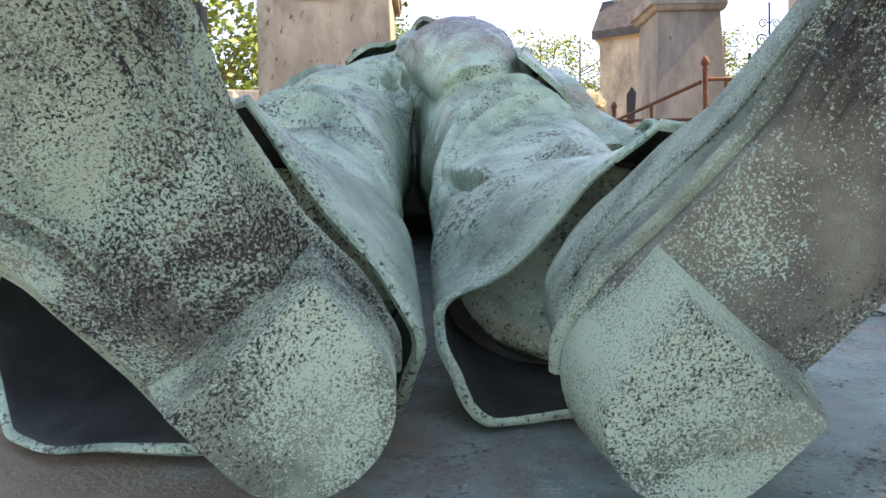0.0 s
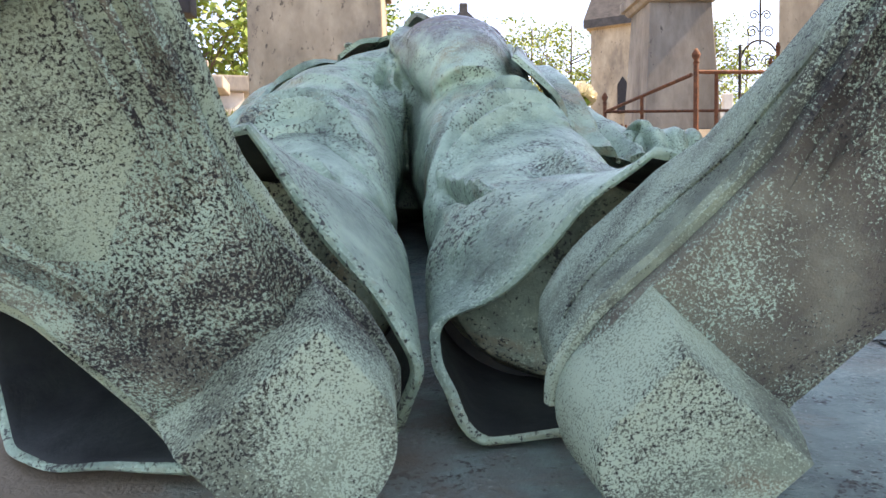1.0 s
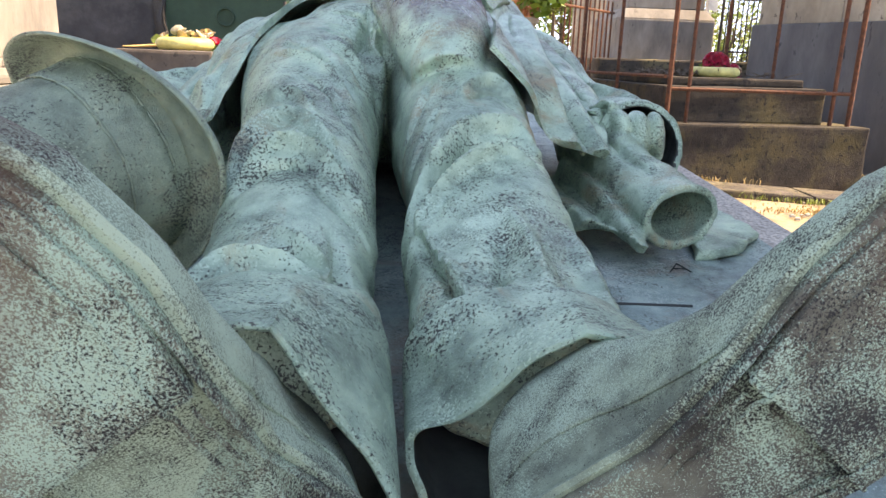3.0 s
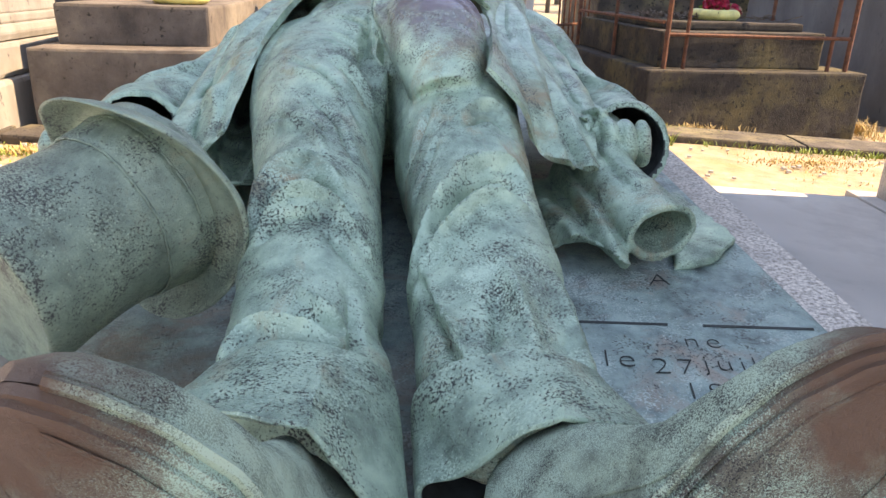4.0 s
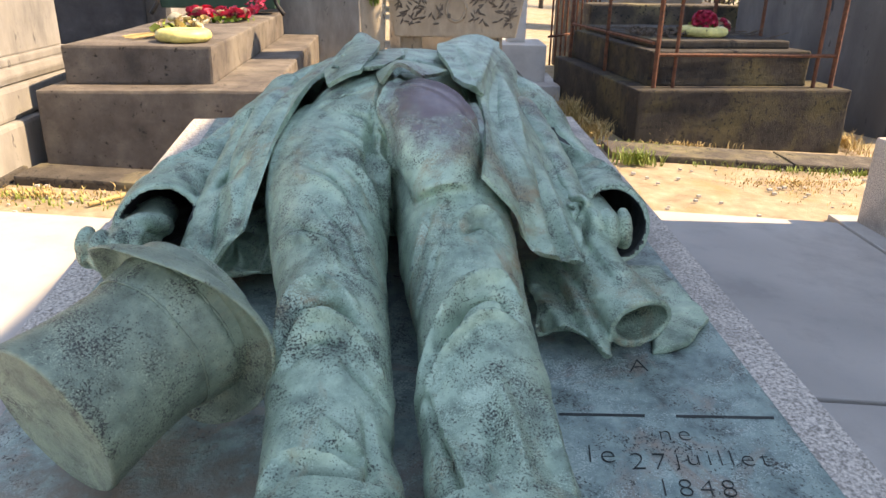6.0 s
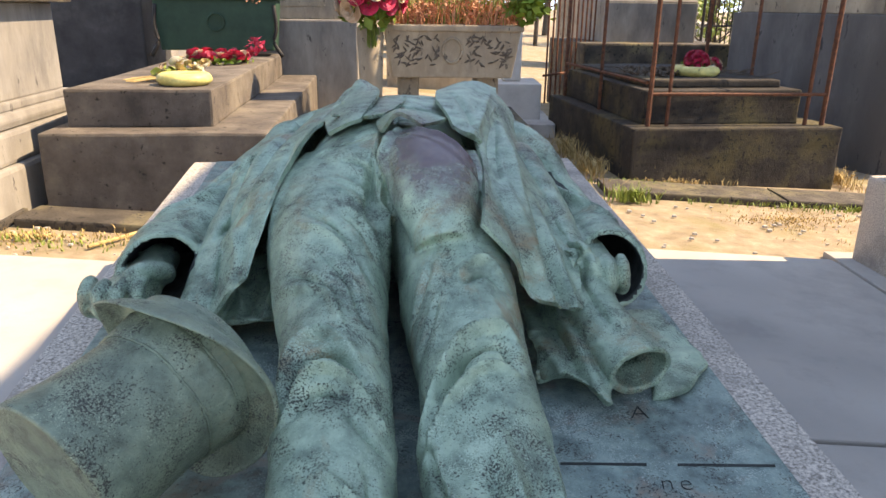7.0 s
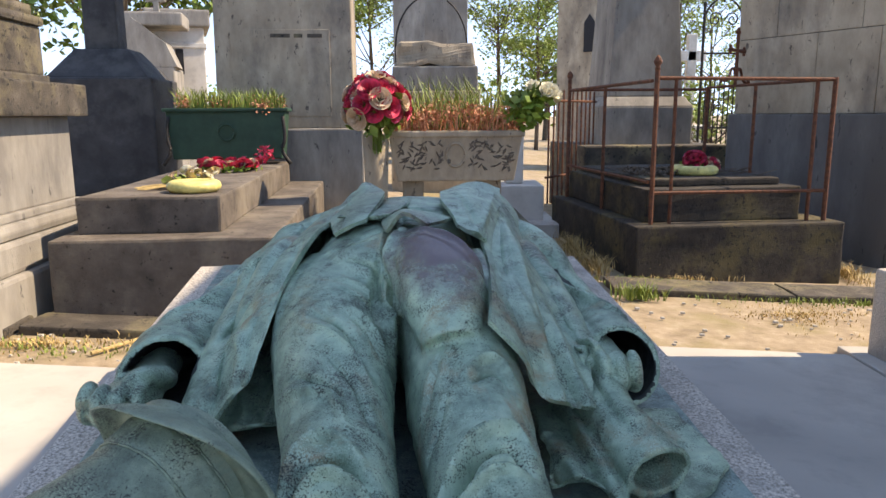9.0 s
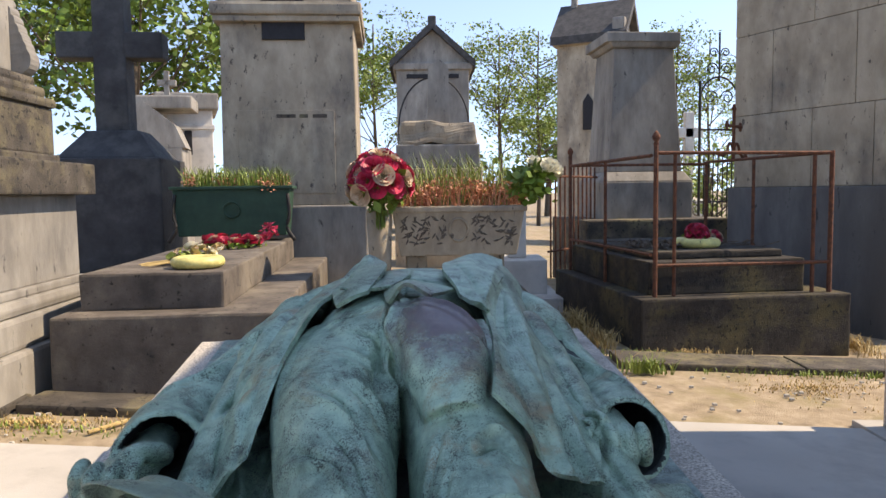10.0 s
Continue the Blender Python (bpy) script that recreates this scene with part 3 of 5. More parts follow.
# trouser bottoms, open towards the shoes
pieces.append(tube([(0.120, 0.485, 0.428, 0.088, 0.060), (0.116, 0.52, 0.427, 0.091, 0.064), (0.109, 0.60, 0.428, 0.089, 0.062)], n=36))
pieces.append(tube([(-0.081, 0.485, 0.431, 0.086, 0.064), (-0.086, 0.53, 0.429, 0.089, 0.067), (-0.098, 0.60, 0.432, 0.083, 0.064)], n=36))
R_HEM = [(0.138, 0.400, 0.505), (0.108, 0.410, 0.482), (0.083, 0.415, 0.454), (0.060, 0.420, 0.432), (0.029, 0.425, 0.417), (0.027, 0.420, 0.400), (0.036, 0.410, 0.381), (0.050, 0.400, 0.360), (0.075, 0.405, 0.357), (0.165, 0.420, 0.362), (0.215, 0.420, 0.385), (0.240, 0.420, 0.430), (0.215, 0.410, 0.485)]
L_HEM = [(-0.047, 0.360, 0.517), (-0.017, 0.355, 0.475), (0.012, 0.350, 0.440), (0.027, 0.346, 0.416), (0.025, 0.350, 0.397), (0.010, 0.370, 0.369), (-0.028, 0.380, 0.355), (-0.073, 0.364, 0.353), (-0.124, 0.365, 0.353), (-0.163, 0.370, 0.354), (-0.199, 0.400, 0.365), (-0.215, 0.420, 0.425), (-0.165, 0.400, 0.500)]
crisp.append(cuff(R_HEM, (0.116, 0.51, 0.427, 0.097, 0.069)))
crisp.append(cuff(L_HEM, (-0.085, 0.51, 0.429, 0.094, 0.071)))
# hips, belly, chest, neck
pieces.append(tube([(-0.07, 1.28, 0.56, 0.15, 0.10), (-0.075, 1.36, 0.60, 0.20, 0.15), (-0.085, 1.46, 0.615, 0.205, 0.17), (-0.08, 1.60, 0.625, 0.21, 0.175),
                    (-0.065, 1.74, 0.64, 0.235, 0.172), (-0.055, 1.86, 0.645, 0.235, 0.16), (-0.05, 1.95, 0.64, 0.15, 0.11), (-0.05, 2.02, 0.645, 0.07, 0.07)], n=40, power=2.3))
pieces.append(tube([(-0.05, 1.95, 0.65, 0.062, 0.062), (-0.05, 2.02, 0.66, 0.06, 0.06), (-0.05, 2.08, 0.66, 0.075, 0.085), (-0.05, 2.17, 0.655, 0.08, 0.095), (-0.05, 2.24, 0.65, 0.06, 0.07), (-0.05, 2.27, 0.65, 0.02, 0.03)], n=28))
# the rise of the trousers' front
pieces.append(tube([(0.04, 1.08, 0.63, 0.055, 0.05), (0.025, 1.17, 0.69, 0.078, 0.068), (0.005, 1.27, 0.728, 0.09, 0.066), (-0.02, 1.38, 0.742, 0.085, 0.058)], n=28))
# coat under the body, wide on the plate
pieces.append(sheet([[(-0.47, 1.16, 0.43), (-0.33, 1.12, 0.47), (-0.2, 1.14, 0.47)], [(-0.48, 1.4, 0.45), (-0.38, 1.4, 0.53), (-0.22, 1.42, 0.56)], [(-0.47, 1.7, 0.475), (-0.37, 1.7, 0.60), (-0.25, 1.7, 0.66)], [(-0.40, 1.93, 0.50), (-0.34, 1.93, 0.62), (-0.25, 1.92, 0.70)]], 0.016))
# open coat front, left of the body: its edge runs beside the thigh
crisp.append(sheet([[(-0.40, 1.085, 0.47), (-0.36, 1.085, 0.53), (-0.322, 1.09, 0.565)],
                     [(-0.42, 1.25, 0.54), (-0.36, 1.25, 0.635), (-0.298, 1.25, 0.682)],
                     [(-0.43, 1.45, 0.60), (-0.36, 1.45, 0.705), (-0.262, 1.45, 0.758)],
                     [(-0.41, 1.65, 0.64), (-0.34, 1.65, 0.745), (-0.215, 1.66, 0.805)],
                     [(-0.39, 1.84, 0.66), (-0.31, 1.86, 0.775), (-0.19, 1.89, 0.835)]], 0.008, k=18))
# inner coat tail on the left
pieces.append(tube([(-0.432, 1.07, 0.445, 0.034, 0.04), (-0.425, 1.18, 0.485, 0.044, 0.066), (-0.42, 1.35, 0.545, 0.048, 0.075), (-0.40, 1.55, 0.61, 0.055, 0.085), (-0.35, 1.75, 0.66, 0.08, 0.1)], n=28))
# open coat front, right of the body, with its long hanging edge
crisp.append(sheet([[(0.102, 1.06, 0.682), (0.160, 1.045, 0.625), (0.20, 1.04, 0.555), (0.275, 1.045, 0.535)],
                     [(0.110, 1.17, 0.712), (0.175, 1.18, 0.66), (0.23, 1.2, 0.605), (0.30, 1.20, 0.575)],
                     [(0.112, 1.40, 0.742), (0.18, 1.40, 0.71), (0.24, 1.42, 0.65), (0.30, 1.42, 0.60)],
                     [(0.08, 1.62, 0.80), (0.16, 1.63, 0.775), (0.22, 1.65, 0.71), (0.27, 1.66, 0.64)],
                     [(0.07, 1.86, 0.83), (0.16, 1.86, 0.842), (0.215, 1.87, 0.79), (0.25, 1.87, 0.70)]], 0.008, k=18))
# folded tail on the right, ending in a rolled mouth
pieces.append(shell([(0.372, 0.955, 0.462, 0.062, 0.050), (0.345, 1.03, 0.478, 0.056, 0.048), (0.315, 1.14, 0.505, 0.05, 0.05), (0.285, 1.30, 0.55, 0.05, 0.055), (0.26, 1.5, 0.60, 0.055, 0.06), (0.22, 1.7, 0.64, 0.06, 0.08)], 0.014))
pieces.append(sheet([[(0.20, 0.985, 0.42), (0.26, 0.96, 0.445), (0.31, 0.90, 0.425)], [(0.21, 1.06, 0.44), (0.27, 1.05, 0.47), (0.33, 1.02, 0.46)], [(0.2, 1.2, 0.46), (0.26, 1.2, 0.5), (0.32, 1.2, 0.5)]], 0.014))
pieces.append(sheet([[(0.40, 0.965, 0.405), (0.46, 0.985, 0.410), (0.53, 1.07, 0.414)], [(0.41, 1.06, 0.425), (0.46, 1.09, 0.418), (0.52, 1.12, 0.419)], [(0.40, 1.25, 0.44), (0.45, 1.27, 0.435), (0.49, 1.28, 0.432)]], 0.014))
# arms in wide sleeves
pieces.append(shell([(-0.525, 1.215, 0.522, 0.086, 0.084), (-0.545, 1.30, 0.530, 0.080, 0.078), (-0.525, 1.44, 0.54, 0.072, 0.07), (-0.48, 1.60, 0.565, 0.075, 0.075), (-0.415, 1.76, 0.61, 0.085, 0.088), (-0.33, 1.87, 0.645, 0.095, 0.105), (-0.27, 1.90, 0.66, 0.09, 0.11)], 0.012, rake=0.45))
pieces.append(shell([(0.384, 1.275, 0.526, 0.078, 0.078), (0.383, 1.36, 0.530, 0.072, 0.072), (0.368, 1.50, 0.54, 0.064, 0.064), (0.31, 1.66, 0.575, 0.072, 0.072), (0.25, 1.80, 0.64, 0.085, 0.09), (0.14, 1.88, 0.66, 0.09, 0.11)], 0.012, rake=0.45))


def fist(cx, cy, cz, side):
    """A half-closed hand, palm up: wrist, palm, four curled fingers and a thumb."""
    out = [tube([(cx, cy + 0.14, cz + 0.012, 0.03, 0.026), (cx, cy + 0.07, cz + 0.01, 0.034, 0.027), (cx, cy + 0.0, cz + 0.004, 0.045, 0.026), (cx, cy - 0.035, cz, 0.042, 0.022)], n=18, k=4)]
    for i in range(4):
        fx = cx - side * (0.034 - i * 0.023)
        ln = (0.85, 1.0, 0.95, 0.75)[i]
        out.append(tube([(fx, cy - 0.02, cz, 0.0115, 0.0115), (fx - side * 0.002, cy - 0.055 * ln, cz - 0.006, 0.0115, 0.0115), (fx, cy - 0.078 * ln, cz + 0.012, 0.011, 0.011),
                         (fx + side * 0.003, cy - 0.072 * ln, cz + 0.036, 0.0105, 0.0105), (fx + side * 0.004, cy - 0.048 * ln, cz + 0.042, 0.008, 0.008)], n=10, k=4))
    out.append(tube([(cx + side * 0.036, cy + 0.05, cz + 0.015, 0.016, 0.016), (cx + side * 0.046, cy + 0.01, cz + 0.035, 0.015, 0.015), (cx + side * 0.034, cy - 0.03, cz + 0.05, 0.0135, 0.0135), (cx + side * 0.02, cy - 0.052, cz + 0.05, 0.009, 0.009)], n=12, k=4))
    for o in out:
        for q in o.verts:
            q.co = Vector((cx, cy, cz)) + (q.co - Vector((cx, cy, cz))) * 1.3
    return out


pieces += fist(-0.568, 1.170, 0.498, 1)
pieces += fist(0.340, 1.250, 0.528, -1)
# lapels, waistcoat fronts with a point, shirt placket
crisp.append(sheet([[(-0.215, 1.44, 0.768), (-0.175, 1.43, 0.792), (-0.145, 1.45, 0.802)], [(-0.245, 1.60, 0.79), (-0.18, 1.60, 0.822), (-0.125, 1.60, 0.834)], [(-0.255, 1.74, 0.80), (-0.19, 1.75, 0.838), (-0.13, 1.75, 0.846)], [(-0.25, 1.90, 0.815), (-0.20, 1.91, 0.86), (-0.15, 1.91, 0.84)]], 0.009, k=18))
crisp.append(sheet([[(0.055, 1.44, 0.792), (0.085, 1.42, 0.778), (0.118, 1.44, 0.758)], [(0.02, 1.60, 0.832), (0.08, 1.60, 0.826), (0.145, 1.60, 0.79)], [(0.015, 1.75, 0.846), (0.09, 1.75, 0.848), (0.17, 1.75, 0.815)], [(0.03, 1.89, 0.84), (0.10, 1.90, 0.862), (0.18, 1.91, 0.845)]], 0.009, k=18))
crisp.append(sheet([[(-0.175, 1.52, 0.795), (-0.13, 1.46, 0.806), (-0.10, 1.47, 0.808)], [(-0.17, 1.62, 0.808), (-0.12, 1.62, 0.822), (-0.07, 1.62, 0.820)], [(-0.17, 1.82, 0.81), (-0.12, 1.82, 0.828), (-0.06, 1.82, 0.825)]], 0.008, k=18))
crisp.append(sheet([[(-0.095, 1.385, 0.785), (-0.060, 1.372, 0.824), (-0.012, 1.385, 0.800)], [(-0.11, 1.44, 0.795), (-0.06, 1.44, 0.822), (0.02, 1.44, 0.800)], [(-0.11, 1.52, 0.795), (-0.05, 1.52, 0.812), (0.05, 1.52, 0.795)]], 0.008, k=18))
for i in range(4):
    y = 1.50 + i * 0.085
    bt = lathe([(0.001, 0.0), (0.009, 0.0), (0.010, 0.004), (0.007, 0.007), (0.001, 0.007)], 12)
    for q in bt.verts:
        q.co += Vector((-0.205 + 0.012 * (i % 2), y, 0.80 + 0.010 * i))
    crisp.append(bt)


def voxelled(bm, size):
    me = bpy.data.meshes.new("tmp")
    bm.to_mesh(me)
    bm.free()
    ob = bpy.data.objects.new("tmp", me)
    scene.collection.objects.link(ob)
    md = ob.modifiers.new("remesh", "REMESH")
    md.mode, md.voxel_size = "VOXEL", size
    sm = ob.modifiers.new("smooth", "SMOOTH")
    sm.factor, sm.iterations = 0.5, 2
    bpy.context.view_layer.update()
    out = bpy.data.meshes.new_from_object(ob.evaluated_get(bpy.context.evaluated_depsgraph_get()))
    bpy.data.objects.remove(ob)
    bpy.data.meshes.remove(me)
    return out


def carve(me, marks):
    """Raise ridges (amount > 0) and cut creases (amount < 0) along lines over the upper side. marks: points (x, y), width, amount."""
    n = len(me.vertices)
    co = np.empty(n * 3)
    me.vertices.foreach_get("co", co)
    co = co.reshape(-1, 3)
    nr = np.empty(n * 3)
    me.vertices.foreach_get("normal", nr)
    nr = nr.reshape(-1, 3)
    up = np.clip(nr[:, 2] * 1.6 + 0.25, 0, 1) * (co[:, 2] > 0.319 + 0.083 * co[:, 1] + 0.03)
    d = np.zeros(n)
    for pts, width, amount in marks:
        line = catmull(pts, 6)
        near = np.where(np.all((co[:, :2] > line.min(axis=0) - 3 * width) & (co[:, :2] < line.max(axis=0) + 3 * width), axis=1))[0]
        at = co[near, :2]
        best, taper = np.full(len(near), 1e9), np.ones(len(near))
        for i, (a, b) in enumerate(zip(line, line[1:])):
            ab = b - a
            t = np.clip(((at - a) @ ab) / (ab @ ab + 1e-12), 0, 1)
            e = np.linalg.norm(at - a - t[:, None] * ab, axis=1)
            r = (i + t) / (len(line) - 1)
            taper = np.where(e < best, np.sin(np.pi * np.clip(r, 0.04, 0.96)) ** 0.5, taper)
            best = np.minimum(best, e)
        d[near] += 1.9 * amount * taper * np.exp(-(best / width) ** 2)
    co += nr * (d * up * np.clip((co[:, 1] - 0.42) / 0.06, 0, 1))[:, None]
    me.vertices.foreach_set("co", co.ravel())
    me.update()


FOLDS = [
    # trouser legs
    ([(0.007, 0.701), (0.035, 0.763), (0.072, 0.833), (0.119, 0.858), (0.147, 0.826)], 0.007, 0.013),
    ([(0.035, 0.739), (0.070, 0.796), (0.114, 0.821), (0.142, 0.789)], 0.007, -0.016),
    ([(0.015, 0.667), (0.047, 0.725), (0.092, 0.770), (0.135, 0.771)], 0.006, 0.009),
    ([(0.085, 0.780), (0.117, 0.793), (0.136, 0.781)], 0.005, -0.008),
    ([(0.059, 0.987), (0.099, 1.019), (0.142, 0.996)], 0.007, 0.010),
    ([(0.068, 0.967), (0.105, 0.991), (0.138, 0.971)], 0.005, -0.009),
    ([(-0.033, 0.935), (-0.004, 0.965), (0.017, 1.036)], 0.006, -0.006),
    ([(-0.015, 0.842), (0.008, 0.883), (0.028, 0.937)], 0.005, -0.005),
    ([(0.018, 0.688), (0.030, 0.625), (0.050, 0.563), (0.068, 0.490)], 0.003, -0.006),
    ([(0.025, 0.692), (0.039, 0.625), (0.059, 0.563), (0.075, 0.490)], 0.004, 0.005),
    ([(0.110, 0.669), (0.123, 0.601), (0.134, 0.533)], 0.010, 0.007),
    ([(0.101, 0.617), (0.096, 0.551), (0.079, 0.490)], 0.007, -0.006),
    ([(0.167, 0.670), (0.174, 0.586), (0.185, 0.509)], 0.008, 0.007),
    ([(-0.186, 0.735), (-0.172, 0.791), (-0.138, 0.821), (-0.085, 0.782)], 0.007, 0.012),
    ([(-0.174, 0.726), (-0.153, 0.773), (-0.120, 0.784), (-0.067, 0.748)], 0.007, -0.016),
    ([(-0.174, 0.704), (-0.142, 0.751), (-0.096, 0.742), (-0.044, 0.698)], 0.006, 0.010),
    ([(-0.161, 0.691), (-0.134, 0.722), (-0.093, 0.714)], 0.005, -0.009),
    ([(-0.089, 0.689), (-0.058, 0.664), (-0.026, 0.656)], 0.005, -0.006),
    ([(-0.158, 0.504), (-0.133, 0.542), (-0.095, 0.536), (-0.057, 0.527)], 0.008, 0.012),
    ([(-0.143, 0.480), (-0.115, 0.515), (-0.079, 0.511), (-0.044, 0.519)], 0.007, -0.013),
    ([(-0.134, 0.465), (-0.104, 0.485), (-0.063, 0.483), (-0.036, 0.503)], 0.006, 0.008),
    ([(-0.053, 0.613), (-0.038, 0.554), (-0.037, 0.511)], 0.006, -0.007),
    ([(-0.105, 0.602), (-0.074, 0.570), (-0.047, 0.554)], 0.006, 0.007),
    ([(-0.237, 0.991), (-0.192, 0.947), (-0.144, 0.918), (-0.117, 0.848)], 0.007, 0.008),
    ([(-0.222, 1.007), (-0.173, 0.960), (-0.127, 0.919)], 0.006, -0.008),
    ([(-0.169, 1.024), (-0.114, 0.950), (-0.078, 0.863)], 0.005, -0.006),
    ([(-0.223, 1.119), (-0.145, 1.057), (-0.089, 0.966)], 0.005, 0.006),
    ([(-0.217, 1.144), (-0.139, 1.082), (-0.082, 0.995)], 0.005, -0.006),
    ([(-0.171, 1.251), (-0.126, 1.233), (-0.090, 1.208)], 0.004, 0.006),
    ([(-0.171, 1.215), (-0.124, 1.198), (-0.087, 1.177)], 0.004, -0.006),
    ([(-0.170, 1.324), (-0.122, 1.301), (-0.097, 1.269)], 0.004, -0.006),
    ([(-0.148, 1.155), (-0.105, 1.131), (-0.074, 1.091)], 0.004, 0.005),
    ([(-0.150, 1.135), (-0.108, 1.107), (-0.075, 1.066)], 0.004, -0.006),
    ([(-0.105, 1.432), (-0.100, 1.278), (-0.081, 1.178), (-0.053, 1.093)], 0.005, 0.008),
    ([(-0.080, 1.256), (-0.056, 1.150), (-0.035, 1.050)], 0.005, -0.007),
    ([(-0.070, 1.353), (0.012, 1.260), (0.106, 1.177)], 0.003, -0.004),
    ([(-0.062, 1.401), (0.021, 1.317), (0.102, 1.230)], 0.003, 0.004),
    ([(-0.225, 1.395), (-0.166, 1.386), (-0.115, 1.399)], 0.004, -0.007),
    # front
    ([(-0.055, 1.12), (-0.085, 1.22), (-0.075, 1.32), (-0.045, 1.39)], 0.007, 0.009), ([(-0.095, 1.16), (-0.11, 1.26), (-0.09, 1.36)], 0.010, -0.010), ([(0.0, 1.37), (0.06, 1.33), (0.10, 1.30)], 0.007, -0.006),
    ([(-0.16, 1.40), (-0.10, 1.43), (-0.06, 1.42)], 0.007, -0.006), ([(-0.16, 1.50), (-0.08, 1.52), (0.02, 1.50)], 0.007, -0.006), ([(-0.15, 1.56), (-0.08, 1.58), (0.02, 1.56)], 0.008, 0.006),
    ([(-0.15, 1.62), (-0.07, 1.64), (0.02, 1.62)], 0.007, -0.006), ([(-0.07, 1.44), (-0.07, 1.6), (-0.07, 1.8)], 0.005, -0.004),
    # sleeves and tails
    ([(-0.43, 1.45), (-0.37, 1.50), (-0.33, 1.58)], 0.010, -0.010), ([(-0.44, 1.50), (-0.38, 1.55), (-0.34, 1.64)], 0.010, 0.010), ([(-0.42, 1.25), (-0.40, 1.32), (-0.38, 1.36)], 0.008, -0.007),
    ([(-0.60, 1.38), (-0.54, 1.44), (-0.48, 1.55)], 0.012, 0.008), ([(-0.58, 1.48), (-0.52, 1.55), (-0.47, 1.66)], 0.010, -0.009), ([(0.42, 1.42), (0.36, 1.50), (0.31, 1.60)], 0.010, 0.009), ([(0.40, 1.50), (0.34, 1.58), (0.28, 1.70)], 0.010, -0.009),
    ([(0.14, 1.12), (0.15, 1.25), (0.13, 1.45), (0.10, 1.6)], 0.008, -0.008), ([(0.22, 1.10), (0.21, 1.3), (0.19, 1.5)], 0.010, 0.008), ([(0.27, 1.15), (0.26, 1.3), (0.24, 1.5)], 0.010, -0.010),
    ([(0.33, 1.0), (0.30, 1.12), (0.27, 1.28)], 0.008, -0.007),
]

COAT_FOLDS = [
    ([(0.159, 1.818), (0.120, 1.556), (0.094, 1.388), (0.107, 1.264), (0.113, 1.156)], 0.010, 0.007),
    ([(0.173, 1.714), (0.142, 1.442), (0.154, 1.265)], 0.010, -0.010),
    ([(0.174, 1.675), (0.183, 1.443), (0.192, 1.266), (0.211, 1.099)], 0.012, 0.008),
    ([(0.129, 1.300), (0.154, 1.147), (0.192, 1.023), (0.215, 0.946)], 0.010, -0.009),
    ([(0.155, 1.313), (0.186, 1.158), (0.228, 1.036), (0.251, 0.918)], 0.012, 0.007),
    ([(0.198, 1.338), (0.220, 1.179), (0.252, 1.036), (0.278, 0.919)], 0.010, -0.010),
    ([(0.224, 1.352), (0.247, 1.179), (0.271, 1.037), (0.300, 0.902)], 0.012, 0.008),
    ([(0.257, 1.339), (0.281, 1.223), (0.306, 1.120)], 0.010, -0.008),
    ([(0.055, 1.691), (0.092, 1.526), (0.107, 1.414)], 0.008, -0.007),
    ([(-0.324, 1.822), (-0.338, 1.552), (-0.351, 1.408), (-0.374, 1.339)], 0.010, -0.010),
    ([(-0.327, 1.752), (-0.358, 1.552), (-0.385, 1.388), (-0.400, 1.311)], 0.014, 0.008),
    ([(-0.411, 1.302), (-0.379, 1.311), (-0.325, 1.331)], 0.008, -0.008),
    ([(-0.397, 1.266), (-0.369, 1.267), (-0.335, 1.244)], 0.007, -0.006),
    ([(-0.404, 1.274), (-0.406, 1.171), (-0.395, 1.067)], 0.012, 0.007),
    ([(-0.325, 1.276), (-0.337, 1.171), (-0.339, 1.068)], 0.010, -0.009),
    ([(-0.293, 1.452), (-0.305, 1.276), (-0.316, 1.149), (-0.306, 1.026)], 0.009, -0.007),
    ([(-0.268, 1.452), (-0.289, 1.276), (-0.298, 1.149), (-0.293, 1.040)], 0.008, 0.006),
    ([(-0.271, 1.590), (-0.239, 1.755), (-0.209, 2.035)], 0.009, -0.006),
    ([(-0.402, 1.243), (-0.366, 1.206), (-0.338, 1.127)], 0.008, 0.007),
]

statue_mesh = voxelled(merge(*pieces), 0.0045)
carve(statue_mesh, FOLDS + COAT_FOLDS)
b = bmesh.new()
b.from_mesh(statue_mesh)
bpy.data.meshes.remove(statue_mesh)
for q in b.verts:
    q.co += q.normal * (0.003 * noise.noise(q.co * 14) + 0.002 * noise.noise((q.co.x * 9 + q.co.y * 6, q.co.y * 26, q.co.z * 9)) + 0.0016 * noise.noise(q.co * 45) + 0.0007 * noise.noise(q.co * 110))
shoes = merge(*[world_shoe(*row) for row in SHOES])
for f in shoes.faces:
    f.material_index = 3 if f.material_index else 1
cloth = merge(*crisp)
for q in cloth.verts:
    q.co += noise.noise_vector(q.co * 11) * 0.003 + noise.noise_vector(q.co * 45) * 0.0012
    if q.co.y > 1.0:
        q.co.z += 0.003 * math.sin(58 * q.co.x + 7 * q.co.y) * min(1, max(0, (abs(q.co.x + 0.05) - 0.15) / 0.08))
        q.co.z -= 0.022 * min(1.0, max(0.0, (q.co.y - 1.48) / 0.3))
cloth_mesh = bpy.data.meshes.new("tmp")
cloth.to_mesh(cloth_mesh)
cloth.free()
carve(cloth_mesh, COAT_FOLDS)
cloth = bmesh.new()
cloth.from_mesh(cloth_mesh)
bpy.data.meshes.remove(cloth_mesh)
statue = mesh_object("statue", merge(b, cloth, shoes), M_BRONZE, smooth=True)
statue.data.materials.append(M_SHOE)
statue.data.materials.append(M_INNER_SHADE)
statue.data.materials.append(M_SOLE)
